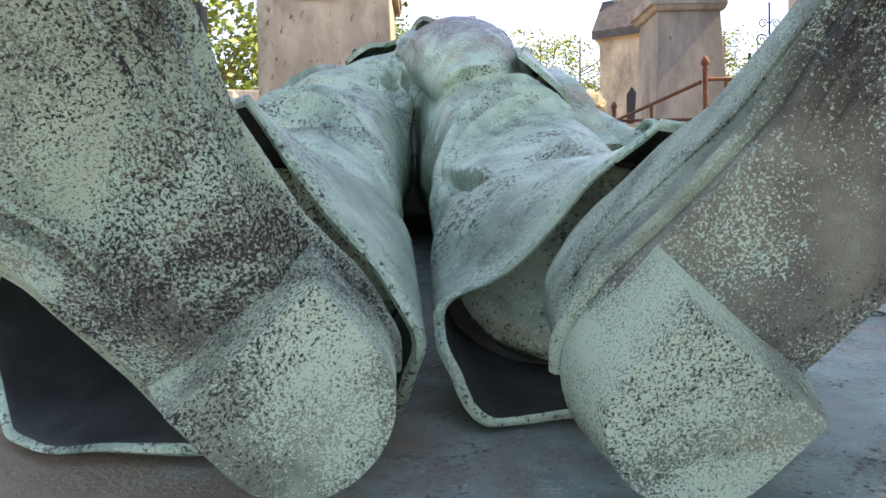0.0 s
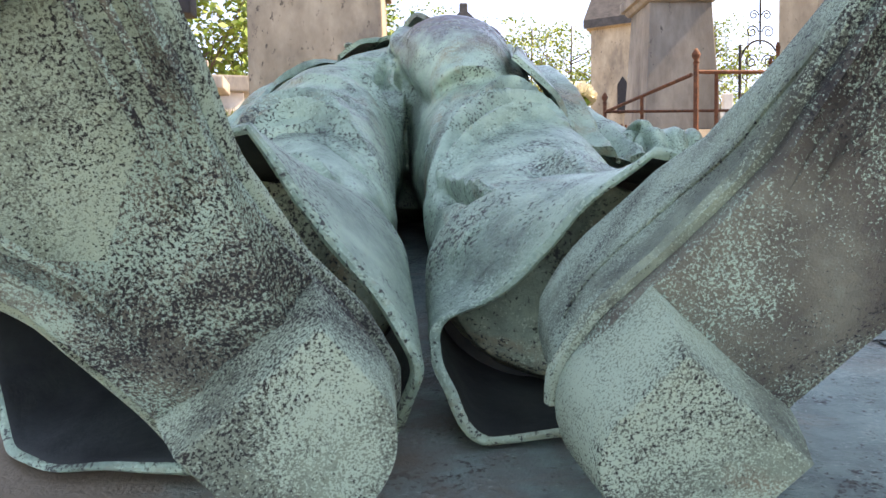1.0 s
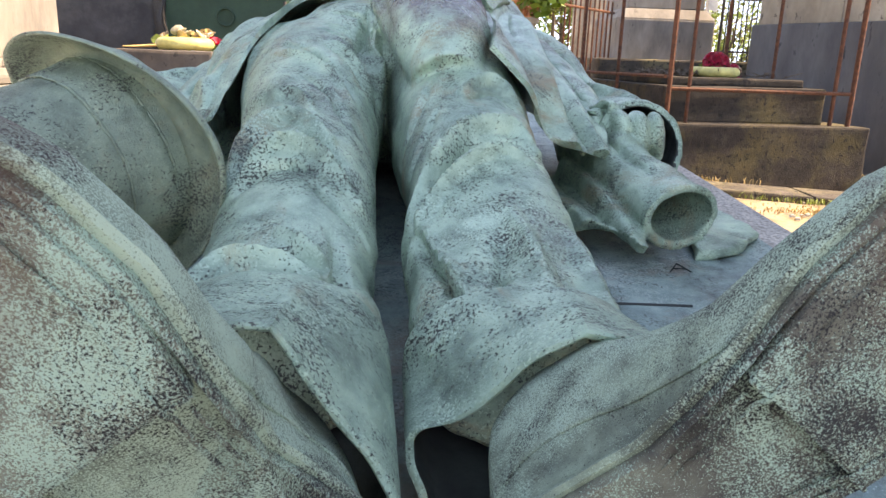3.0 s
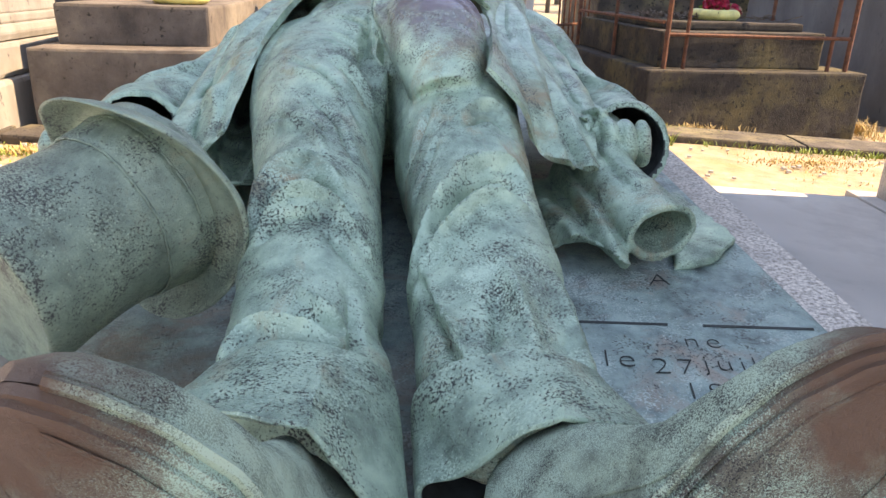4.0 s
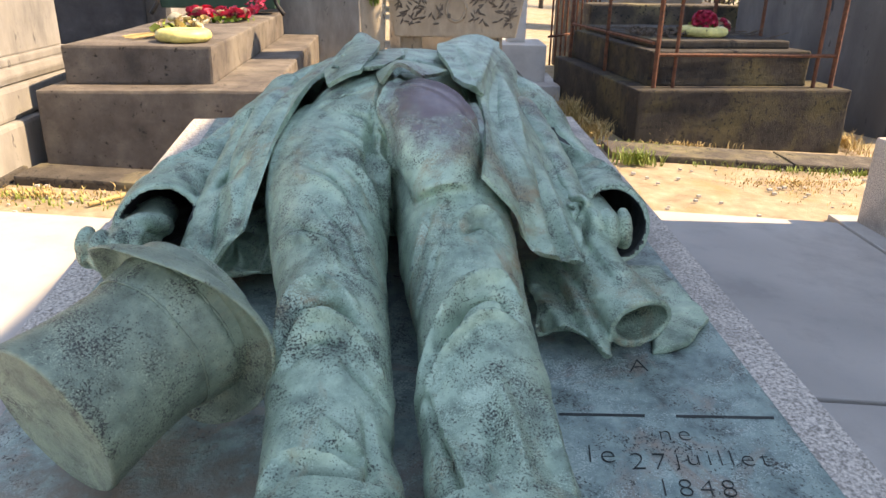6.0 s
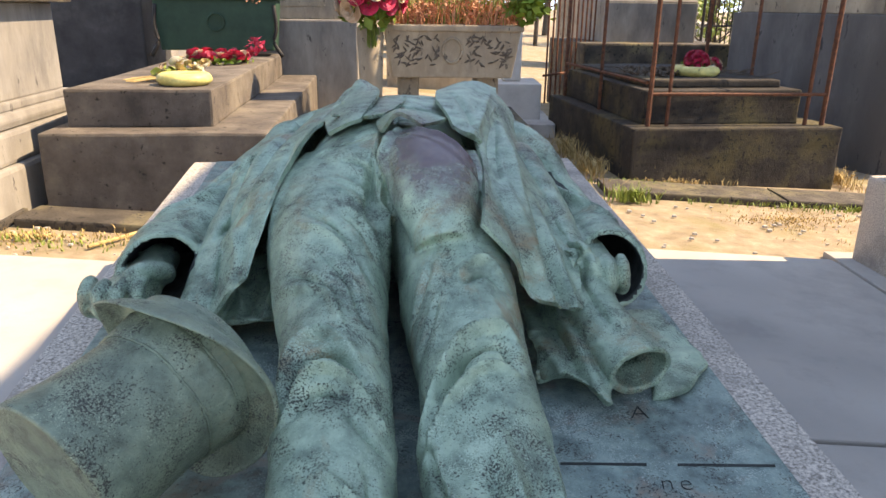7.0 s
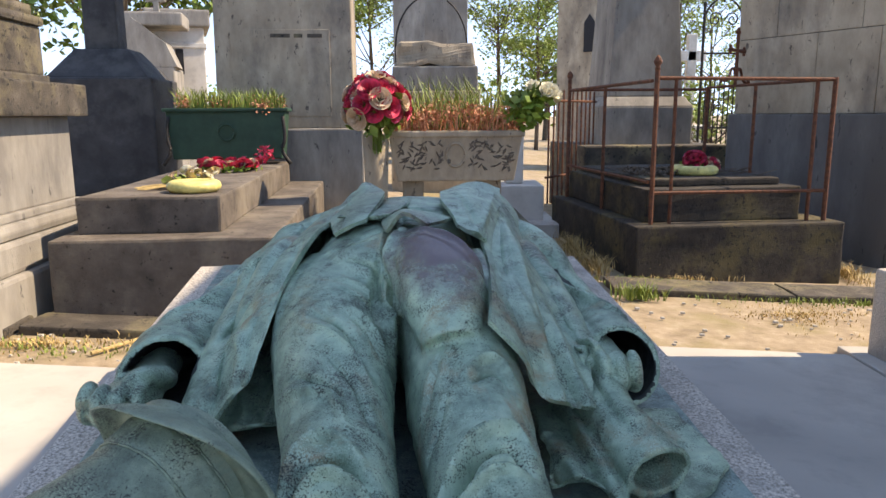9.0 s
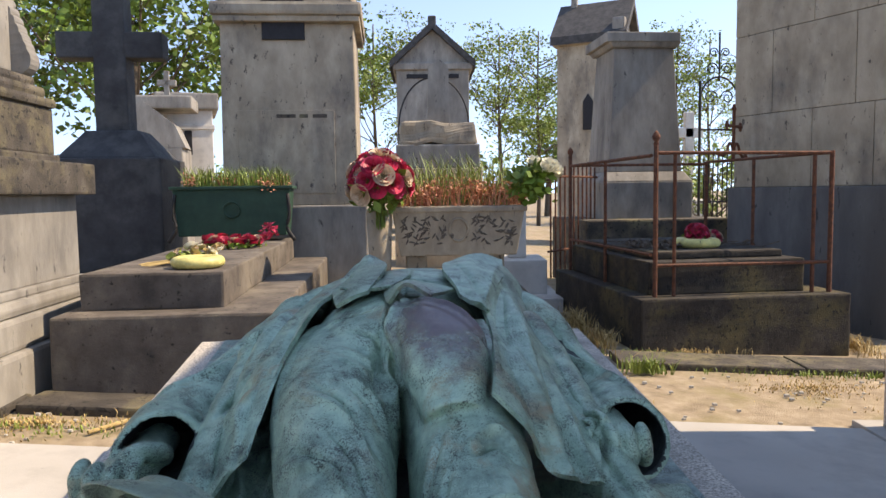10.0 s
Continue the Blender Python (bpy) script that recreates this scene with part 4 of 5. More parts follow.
# dark bronze inside the hollow cuffs and sleeves, standing in for their deep shade
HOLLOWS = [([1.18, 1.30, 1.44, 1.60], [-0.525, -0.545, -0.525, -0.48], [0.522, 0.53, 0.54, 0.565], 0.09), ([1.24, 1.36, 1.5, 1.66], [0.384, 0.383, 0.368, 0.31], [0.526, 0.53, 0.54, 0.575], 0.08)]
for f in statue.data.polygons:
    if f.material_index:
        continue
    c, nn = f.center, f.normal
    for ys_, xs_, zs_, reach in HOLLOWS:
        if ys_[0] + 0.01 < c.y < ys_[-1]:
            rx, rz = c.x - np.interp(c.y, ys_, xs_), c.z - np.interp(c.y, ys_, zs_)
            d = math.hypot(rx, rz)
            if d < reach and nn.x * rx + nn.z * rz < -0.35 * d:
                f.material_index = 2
statue.data.set_sharp_from_angle(angle=radians(38))
tagged(statue, "green patinated bronze statue of a reclining figure in coat and trousers", "statue")


# ---- the hat ----
HAT_Z = Vector((-0.503, -0.834, -0.228)).normalized()
HAT_X = HAT_Z.cross(Vector((0, 0, 1))).normalized()
HAT_Y = HAT_Z.cross(HAT_X)
hat_pose = Matrix((HAT_X, HAT_Y, HAT_Z)).transposed().to_4x4()
hat_pose.translation = (-0.316, 0.779, 0.550)
hat = thing("top_hat", "green patinated bronze top hat lying on its side on the plate", "hat", hat_pose)
crown = lathe([(0.116, -0.012), (0.113, 0.004), (0.108, 0.022), (0.103, 0.05), (0.100, 0.085), (0.0995, 0.12), (0.102, 0.16), (0.1065, 0.195), (0.1085, 0.212), (0.108, 0.217), (0.105, 0.2195), (0.103, 0.2185), (0.0005, 0.217)], n=96)
brim = lathe([(0.095, -0.03), (0.110, -0.012), (0.122, -0.010), (0.134, -0.008), (0.140, -0.004), (0.1432, 0.0), (0.1438, 0.004), (0.1425, 0.0065), (0.1395, 0.005), (0.133, 0.0), (0.124, -0.003), (0.113, 0.002), (0.105, 0.01), (0.095, -0.03)], n=96, caps=False)
for q in brim.verts:
    k = min(1.0, max(0.0, (math.hypot(q.co.x, q.co.y) - 0.09) / 0.05))
    q.co.z += k * 2.45 * (0.11 * q.co.x - 0.994 * q.co.y) ** 2 - 0.006 * (1 - k) + 0.0025 * k * noise.noise(q.co * 14)
    q.co.x *= 1 + 0.14 * k
for q in crown.verts:
    q.co += noise.noise_vector(q.co * 9) * 0.0022
    if q.co.z > 0.2 and math.hypot(q.co.x, q.co.y) < 0.01:
        q.co.z -= 0.004
band = lathe([(0.108, 0.020), (0.1115, 0.022), (0.1095, 0.030), (0.107, 0.042), (0.1055, 0.056), (0.1035, 0.064), (0.1015, 0.066)], n=160, caps=False)
for i, q in enumerate(band.verts):
    a = math.atan2(q.co.y, q.co.x)
    k = 1 + 0.006 * math.sin(a * 46 + 9 * noise.noise((a * 3, q.co.z * 40, 0))) + 0.006 * noise.noise(q.co * 70)
    q.co.x *= k
    q.co.y *= k
cord = bmesh.new()
for z, r in ((0.0205, 0.1105), (0.0665, 0.1030)):
    tube([((r + 0.0008 * math.sin(a * 30)) * math.cos(a), (r + 0.0008 * math.sin(a * 30)) * math.sin(a), z + 0.001 * math.sin(a * 7), 0.0016, 0.0016) for a in np.linspace(0, 2 * math.pi, 97)], n=6, k=1, bm=cord)
part("crown", crown, M_HAT, hat, smooth=True)
part("brim", brim, M_HAT, hat, smooth=True)
part("band", band, M_HAT, hat, "ribbed hat band", smooth=True)
part("band_edging", cord, M_HAT, hat, smooth=True)


# ---- neighbouring tombs ----
def tomb_steps(name, label, m, blocks, mat):
    t = thing(name, label, "tomb", m)
    for nm, x0, x1, y0, y1, z0, z1 in blocks:
        part(nm, roughen(box(x0, x1, y0, y1, z0, z1, 0.014), 3, 0.006, 7), mat, t)
    return t


# dark stepped tomb on the left
LT = pose(-0.86, 3.07, 0, 0, 0, SLAB_TURN)
tomb_steps("stone_tomb", "dark weathered stone tomb of two stepped blocks", LT, [("base", -0.87, 0.12, 0, 2.8, 0.0, 0.492), ("upper_block", -0.80, -0.145, 0.16, 2.72, 0.488, 0.662)], M_STONE_BROWN)

# tomb within the rusty fence
RT = pose(1.215, 4.32, 0, 0, 0, 8)
tomb_steps("fenced_stone_tomb", "mossy dark stone tomb inside a rusty iron fence", RT, [("base", 0, 1.42, 0, 1.85, -0.12, 0.332), ("upper_block", 0.12, 1.20, 0.16, 1.75, 0.33, 0.55), ("top_slab", 0.2, 1.13, 0.3, 1.7, 0.548, 0.60)], M_STONE_MOSSY)


def rod(b, a, c, r, n=8):
    a, c = Vector(a), Vector(c)
    d = (c - a).normalized()
    s = d.orthogonal().normalized()
    u = d.cross(s)
    A, C = ([b.verts.new(p + s * (r * math.cos(2 * math.pi * j / n)) + u * (r * math.sin(2 * math.pi * j / n))) for j in range(n)] for p in (a, c))
    for j in range(n):
        b.faces.new((A[j], A[(j + 1) % n], C[(j + 1) % n], C[j]))
    b.faces.new(A[::-1])
    b.faces.new(C)
    return b


fence = thing("iron_fence", "rusty iron rail fence standing on the tomb", "fence", RT)
for px, py, r, top in ((0.13, 0.09, 0.016, 1.30), (1.325, 0.09, 0.016, 1.25), (0.26, 0.10, 0.012, 1.235), (1.21, 0.10, 0.013, 1.235), (0.10, 0.9, 0.013, 1.22), (0.10, 1.74, 0.016, 1.30), (1.325, 1.0, 0.013, 1.235), (1.325, 1.74, 0.016, 1.25)):
    p = part("post", rod(bmesh.new(), (px, py, 0.32), (px, py, top), r), M_IRON, fence)
    if top > 1.29:
        fb = lathe([(0.004, 0.0), (0.02, 0.004), (0.012, 0.02), (0.024, 0.04), (0.026, 0.055), (0.016, 0.075), (0.004, 0.09)], 12)
        for q in fb.verts:
            q.co += Vector((px, py, top - 0.01))
        part("finial", fb, M_IRON, p, smooth=True)
for a, c in (((0.13, 0.09, 1.238), (1.325, 0.09, 1.238)), ((0.13, 0.09, 0.53), (1.325, 0.09, 0.53)), ((0.1, 0.09, 1.222), (0.1, 1.74, 1.222)), ((1.325, 0.09, 1.24), (1.325, 1.74, 1.24)), ((0.1, 1.74, 1.225), (1.325, 1.74, 1.225)), ((0.1, 0.09, 0.6), (0.1, 1.74, 0.6))):
    b = rod(bmesh.new(), a, c, 0.012, 6)
    for q in b.verts:
        q.co.z += 0.004 * math.sin(q.co.x * 9 + q.co.y * 5)
    part("rail", b, M_IRON, fence)
# scrolled cross on the back rail
ic = thing("iron_cross", "rusty wrought iron cross with scrolls on the fence rail", "cross", RT @ pose(1.325, 1.30, 1.245, 0, 0, 40))
part("stem", rod(bmesh.new(), (0, 0, 0), (0, 0, 0.40), 0.014), M_IRON, ic)
part("arm", rod(bmesh.new(), (-0.13, 0, 0.27), (0.13, 0, 0.27), 0.014), M_IRON, ic)
for x, z in ((-0.14, 0.27), (0.14, 0.27), (0, 0.41)):
    for dx, dz in ((0.02, 0), (-0.02, 0), (0, 0.022), (0, -0.022)):
        fb = lathe([(0.003, -0.012), (0.016, -0.006), (0.016, 0.006), (0.003, 0.012)], 10)
        for q in fb.verts:
            q.co = Vector((q.co.x + x + dx, q.co.z, q.co.y + z + dz))
        part("boss", fb, M_IRON, ic, smooth=True)
for sgn in (-1, 1):
    part("scroll", tube([(sgn * x, 0, z, 0.011, 0.011) for x, z in ((0.30, 0.02), (0.27, 0.045), (0.235, 0.03), (0.20, 0.03), (0.14, 0.06), (0.10, 0.12), (0.05, 0.13), (0.02, 0.08), (0.05, 0.05))], n=8, k=4, up=(0, 1, 0)), M_IRON, ic, smooth=True)

# stone planter in the middle on two feet
PM = pose(0.095, 4.6, 0, 0, 0, 2)
planter = thing("stone_planter", "carved weathered stone planter on feet, full of dry plants", "planter", PM)
b = box(-0.385, 0.385, 0, 0.62, 0.60, 0.90, 0.012)
for q in b.verts:
    if q.co.z > 0.8:
        q.co.x *= 1.12
        q.co.y += -0.03 if q.co.y < 0.3 else 0.03
part("trough", b, M_STONE_TAN, planter)
part("rim", roughen(box(-0.45, 0.45, -0.045, 0.66, 0.885, 0.925, 0.01), 3, 0.004, 9), M_STONE_TAN, planter)
for x in (-0.28, 0.24):
    part("foot", box(x - 0.07, x + 0.07, 0.08, 0.5, 0.05, 0.605, 0.02), M_STONE_TAN, planter)

# tall pillar monument at the left
mon = thing("pillar_monument", "tall tan stone pillar monument with a recessed dark niche", "monument", pose(-1.28, 6.0, 0, 0, 0, 5))
part("plinth", box(-0.60, 0.62, -0.1, 1.15, 0, 0.92, 0.015), M_STONE_GREY, mon)
part("shaft", box(-0.58, 0.55, 0, 1.05, 0.92, 2.44, 0.012, 0.015), M_STONE_TAN, mon)
part("cornice", box(-0.61, 0.59, -0.05, 1.09, 2.44, 2.49, 0.012), M_STONE_TAN, mon)
part("cornice_top", box(-0.63, 0.61, -0.08, 1.11, 2.49, 2.60, 0.03), M_STONE_TAN, mon)
part("upper_shaft", box(-0.55, 0.53, 0.02, 1.03, 2.6, 4.2, 0.012), M_STONE_TAN, mon)
part("niche", box(-0.22, 0.13, -0.008, 0.3, 2.30, 3.0, 0.004), M_DARK, mon)

part("panel", box(-0.44, 0.36, -0.006, 0.05, 1.02, 1.72, 0.003), M_STONE_TAN, mon)
for x0, x1 in ((-0.12, 0.04), (0.07, 0.14), (0.18, 0.30)):
    part("writing_bar", box(x0, x1, -0.009, 0.02, 1.655, 1.685, 0), M_STONE_DARK, mon)

# obelisk stub at the right
ob = thing("obelisk", "tapered grey stone obelisk on a stepped base", "monument", pose(2.05, 7.5, 0, 0, 0, 6))
part("step", box(-0.72, 0.75, -0.45, 0.9, 0, 0.72, 0.02), M_STONE_DARK, ob)
part("plinth", box(-0.46, 0.50, -0.16, 0.72, 0.70, 1.10, 0.015, 0.0), M_STONE_GREY, ob)
part("plinth_slope", box(-0.46, 0.50, -0.16, 0.72, 1.10, 1.20, 0.01, 0.07), M_STONE_GREY, ob)
part("shaft", box(-0.37, 0.41, -0.09, 0.65, 1.20, 2.5, 0.012, 0.075), M_STONE_GREY, ob)
part("neck", box(-0.335, 0.365, -0.06, 0.61, 2.47, 2.53, 0.02, -0.03), M_STONE_GREY, ob)
part("cap", box(-0.40, 0.38, -0.1, 0.66, 2.52, 2.62, 0.012), M_STONE_GREY, ob)

# large ashlar wall of the vault at the right
vault = thing("stone_vault", "large pale ashlar tomb vault with a darker base", "vault", pose(2.57, 6.35, 0, 0, 0, -62))
part("base", box(-0.03, 1.58, -0.04, 2.2, -0.2, 1.02, 0.012), M_STONE_SLATE, vault)
part("core", box(0.01, 1.53, 0.01, 2.1, 1.0, 3.7, 0), M_STONE_DARK, vault)
z = 1.02
for i, h in enumerate((0.62, 0.68, 0.68, 0.68)):
    x = 0.0
    for w in ((0.38, 0.72, 0.45) if i % 2 else (0.75, 0.5, 0.3)):
        part("ashlar", box(x + 0.002, x + w - 0.002, 0, 0.3, z + 0.002, z + h - 0.002, 0.006), M_STONE_TAN, vault)
        x += w
    z += h

# tall monument beside the path, its edge in sight; it shades the tomb
tall = thing("tall_monument", "tall grey stone monument on a granite base", "monument", pose(1.88, 2.93, 0, 0, 0, 3))
part("base", box(0, 1.5, -3.2, 0, -0.2, 0.37, 0.015), M_GRANITE, tall)
part("body", box(0.05, 1.45, -3.15, -0.05, 0.37, 3.45, 0.012), M_STONE_GREY, tall)

# moulded monument on the far left
lm = thing("moulded_monument", "weathered grey stone monument with moulded plinth", "monument", pose(-1.86, 3.72, 0, 0, 0, 3))
for nm, inset, z0, z1, bev, mt in (("foot", -0.03, 0.0, 0.36, 0.02, M_STONE_GREY), ("lower_step", 0.0, 0.36, 0.50, 0.02, M_STONE_GREY), ("torus_moulding", 0.02, 0.50, 0.57, 0.03, M_STONE_GREY), ("fillet", 0.05, 0.57, 0.61, 0.01, M_STONE_GREY),
                               ("plinth", 0.075, 0.61, 1.03, 0.008, M_STONE_GREY), ("cap_slab", -0.01, 1.03, 1.19, 0.012, M_STONE_DARK), ("block_foot", 0.13, 1.19, 1.235, 0.012, M_STONE_DARK), ("block", 0.15, 1.235, 1.47, 0.01, M_STONE_DARK),
                               ("cornice_lower", 0.13, 1.47, 1.52, 0.02, M_STONE_DARK), ("cornice_upper", 0.17, 1.52, 1.58, 0.025, M_STONE_DARK), ("upper_foot", 0.21, 1.58, 1.63, 0.02, M_STONE_DARK), ("upper_block", 0.27, 1.63, 2.5, 0.02, M_STONE_GREY)):
    part(nm, box(-1.9, -inset, -1.9 + inset, 0.02 - inset * 0.6, z0, z1, bev), mt, lm)
for i in range(7):
    a = i / 6
    part("scroll", lathe([(0.003, 0), (0.075 - 0.05 * a, 0.004), (0.075 - 0.05 * a, 0.09), (0.003, 0.094)], 20), M_STONE_GREY, lm).matrix_local = pose(-0.25 - 0.05 * a, -0.12, 1.70 + a * 0.28, 90, 0, 0)

# dark cross
cr = thing("stone_cross", "blackened stone cross on a flared block", "cross", pose(-3.04, 6.5, 0, 0, 0, 6))
part("pedestal", box(-0.42, 0.5, -0.25, 0.6, 0, 1.36, 0.02), M_STONE_BLACK, cr)
part("flare", box(-0.42, 0.45, -0.2, 0.55, 1.36, 1.62, 0.02, 0.2), M_STONE_BLACK, cr)
part("shaft", box(-0.15, 0.15, 0.05, 0.3, 1.6, 3.1, 0.02, 0.01), M_STONE_BLACK, cr)
part("crossarm", box(-0.47, 0.47, 0.06, 0.29, 2.28, 2.52, 0.02), M_STONE_BLACK, cr)


def chapel(name, label, m, w, d, h, roof_h, mat):
    c = thing(name, label, "chapel", m)
    part("wall", box(-w / 2, w / 2, 0, d, -0.3, h, 0.02), mat, c)
    part("cornice", box(-w / 2 - 0.08, w / 2 + 0.08, -0.08, d + 0.08, h - 0.15, h, 0.03), mat, c)
    part("gable", prism([(-w / 2, h), (w / 2, h), (0, h + roof_h)], 0.02, d), mat, c)
    t = 0.16
    o = 0.14
    s = roof_h / (w / 2)
    part("roof", prism([(-w / 2 - o, h - o * s), (0, h + roof_h), (w / 2 + o, h - o * s), (w / 2 + o, h - o * s + t), (0, h + roof_h + t), (-w / 2 - o, h - o * s + t)], -0.14, d + 0.1), M_ROOF, c)
    part("doorway", prism([(-0.16 * w, 0.0)] + [(0.16 * w * math.cos(a), h * 0.52 + 0.16 * w * math.sin(a)) for a in np.linspace(math.pi, 0, 9)] + [(0.16 * w, 0.0)], -0.02, 0.2), M_DARK, c)
    return c




# ---- farther monuments ----
ch = chapel("chapel", "small grey stone chapel with a dark gabled roof", pose(-0.28, 16.0, 0, 0, 0, 2), 1.6, 2.2, 3.85, 0.72, M_STONE_GREY)
for z, w in ((3.72, 0.36), (3.52, 1.15)):
    part("writing_bar", box(-w / 2, w / 2, -0.03, 0.05, z, z + 0.09, 0), M_DARK, ch)
part("finial", box(-0.09, 0.09, -0.1, 0.1, 4.66, 4.86, 0.04), M_ROOF, ch)
ch2 = chapel("sunlit_chapel", "pale stone chapel with a dark roof and stone cross", pose(3.62, 14.5, 0, 0, 0, 65), 1.25, 1.25, 4.0, 0.62, M_STONE_TAN)
part("side_window", prism([(-0.1, 2.2), (0.1, 2.2), (0.1, 2.75), (0, 2.9), (-0.1, 2.75)], -0.03, 0.05), M_DARK, ch2).matrix_local = pose(-0.625, 0.62, 0, 0, 0, -90)
part("roof_cross", merge(box(-0.06, 0.06, 1.0, 1.12, 4.5, 5.3, 0.01), box(-0.26, 0.26, 1.0, 1.12, 4.95, 5.08, 0.01)), M_STONE_GREY, ch2)
for x in (-0.62, 0.62):
    part("acroterion", box(x - 0.1, x + 0.1, -0.1, 0.15, 4.0, 4.3, 0.05), M_STONE_GREY, ch2)

col = thing("broken_column_tomb", "rough grey stone block with a broken slab on top", "tomb", pose(-0.09, 9.0, 0, 0, 0, 2))
part("lower_block", box(-0.56, 0.56, 0, 0.9, 0, 1.32, 0.02), M_STONE_TAN, col)
part("block", box(-0.53, 0.53, 0.03, 0.85, 1.32, 1.62, 0.02), M_STONE_GREY, col)
part("rough_cap", roughen(box(-0.50, 0.50, 0.05, 0.8, 1.62, 1.90, 0.04, 0.03), 4, 0.05, 5), M_STONE_TAN, col)
part("broken_slab", roughen(prism([(-0.13, 1.88), (0.15, 1.88), (0.15, 2.62), (0.02, 2.72), (-0.11, 2.6)], 0.25, 0.4), 0), M_STONE_GREY, col)

hoop = thing("iron_hoop", "thin dark iron hoop standing round the broken slab", "hoop", pose(-0.144, 9.35, 0))
part("arch", tube([(0.455 * math.cos(a), 0, 1.865 + 0.635 * math.sin(a), 0.011, 0.011) for a in np.linspace(0, math.pi, 13)], n=6, k=3, up=(0, 1, 0)), M_IRON_BLACK, hoop, smooth=True)
for x in (-0.455, 0.455):
    part("leg", rod(bmesh.new(), (x, 0, 1.55), (x, 0, 1.885), 0.011, 6), M_IRON_BLACK, hoop)
wt = thing("white_tomb", "sunlit white stone tomb with a flat roof", "tomb", pose(-4.3, 12.0, 0, 0, 0, 20))
part("wall", box(-0.40, 0.40, 0, 1.4, 0, 2.45, 0.02), M_STONE_WHITE, wt)
part("roof", box(-0.50, 0.50, -0.1, 1.5, 2.45, 2.72, 0.03), M_STONE_GREY, wt)
part("slit_window", box(-0.06, 0.06, -0.01, 0.1, 1.7, 2.1, 0), M_DARK, wt)
part("band", box(-0.43, 0.43, -0.03, 1.43, 2.12, 2.2, 0.01), M_STONE_WHITE, wt)
gt = thing("pedimented_tomb", "grey stone tomb with scrolled pediment and small cross", "tomb", pose(-4.6, 10.8, 0, 0, 0, 12))
part("wall", box(-0.55, 0.6, 0, 1.0, 0, 1.75, 0.02), M_STONE_GREY, gt)
part("pediment", prism([(-0.6, 1.75), (0.65, 1.75), (0.5, 2.1), (0.05, 2.45), (-0.45, 2.1)], 0.0, 0.6), M_STONE_GREY, gt)
part("roof_slab", box(-0.2, 0.75, 0.1, 0.9, 2.35, 2.55, 0.03), M_STONE_GREY, gt)
part("small_cross", merge(box(0.32, 0.40, 0.3, 0.4, 2.5, 2.95, 0.01), box(0.22, 0.50, 0.3, 0.4, 2.72, 2.81, 0.01)), M_STONE_GREY, gt)
wc = thing("white_cross", "small white stone cross on a base", "cross", pose(4.72, 14.0, 0, 0, 0, 0))
part("stem", box(-0.09, 0.09, 0, 0.14, 0.6, 2.5, 0.02), M_STONE_WHITE, wc)
part("arm", box(-0.27, 0.27, 0, 0.14, 2.0, 2.2, 0.02), M_STONE_WHITE, wc)
part("base", box(-0.4, 0.4, -0.2, 0.4, 0, 0.8, 0.02), M_STONE_WHITE, wc)
ws = thing("white_headstone", "sunlit white stone stele on a stepped base", "headstone", pose(0.66, 6.2, 0, 0, 0, 0))
part("base", box(-0.16, 0.22, -0.1, 0.5, 0, 0.42, 0.012), M_STONE_WHITE, ws)
part("stele", box(-0.10, 0.06, 0.1, 0.3, 0.42, 0.86, 0.015), M_STONE_WHITE, ws)
part("step", box(-0.2, 0.32, -0.35, 0.5, 0, 0.12, 0.01), M_STONE_WHITE, ws)
lk = thing("low_kerb_tomb", "low mossy stone tomb under the planter", "tomb", pose(0.10, 3.55, 0, 0, 0, 2))
part("slab", roughen(box(-0.40, 0.55, 0.1, 2.0, 0, 0.30, 0.02), 3, 0.008, 5), M_STONE_DARK, lk)

# spiked fence and scrolled gate in black iron
sf = thing("spiked_fence", "dark iron picket fence between the tombs", "fence", pose(0.98, 6.6, 0, 0, 0, 55))
for i in range(11):
    b = rod(bmesh.new(), (i * 0.1, 0, 0.2), (i * 0.1, 0, 1.25), 0.009, 6)
    part("picket", b, M_IRON, sf)
for z in (0.45, 1.15):
    part("rail", rod(bmesh.new(), (-0.05, 0, z), (1.05, 0, z), 0.012, 6), M_IRON, sf)
gate = thing("iron_gate", "black wrought iron gate with scrolls", "gate", pose(3.18, 9.0, 0, 0, 0, 8))
for x in (0, 0.5):
    part("upright", rod(bmesh.new(), (x, 0, 0), (x, 0, 2.35), 0.018), M_IRON_BLACK, gate)
for i in range(1, 8):
    part("bar", rod(bmesh.new(), (i * 0.0625, 0, 0.1), (i * 0.0625, 0, 1.45), 0.008, 6), M_IRON_BLACK, gate)
for z in (0.15, 0.85, 1.45, 1.75):
    part("rail", rod(bmesh.new(), (0, 0, z), (0.5, 0, z), 0.012, 6), M_IRON_BLACK, gate)
part("arch", tube([(0.25 - 0.25 * math.cos(a), 0, 2.1 + 0.3 * math.sin(a), 0.012, 0.012) for a in np.linspace(0, math.pi, 9)], n=6, k=3, up=(0, 1, 0)), M_IRON_BLACK, gate, smooth=True)
for sgn in (-1, 1):
    for z, r in ((2.15, 0.09), (2.5, 0.08), (2.7, 0.06)):
        part("scroll", tube([(0.25 + sgn * (0.02 + r - r * (1 - i / 16) * math.cos(i * 0.75)), 0, z + r * (1 - i / 16) * math.sin(i * 0.75), 0.008, 0.008) for i in range(13)], n=6, k=2, up=(0, 1, 0)), M_IRON_BLACK, gate, smooth=True)
part("spire", rod(bmesh.new(), (0.25, 0, 2.35), (0.25, 0, 2.95), 0.012, 6), M_IRON_BLACK, gate)

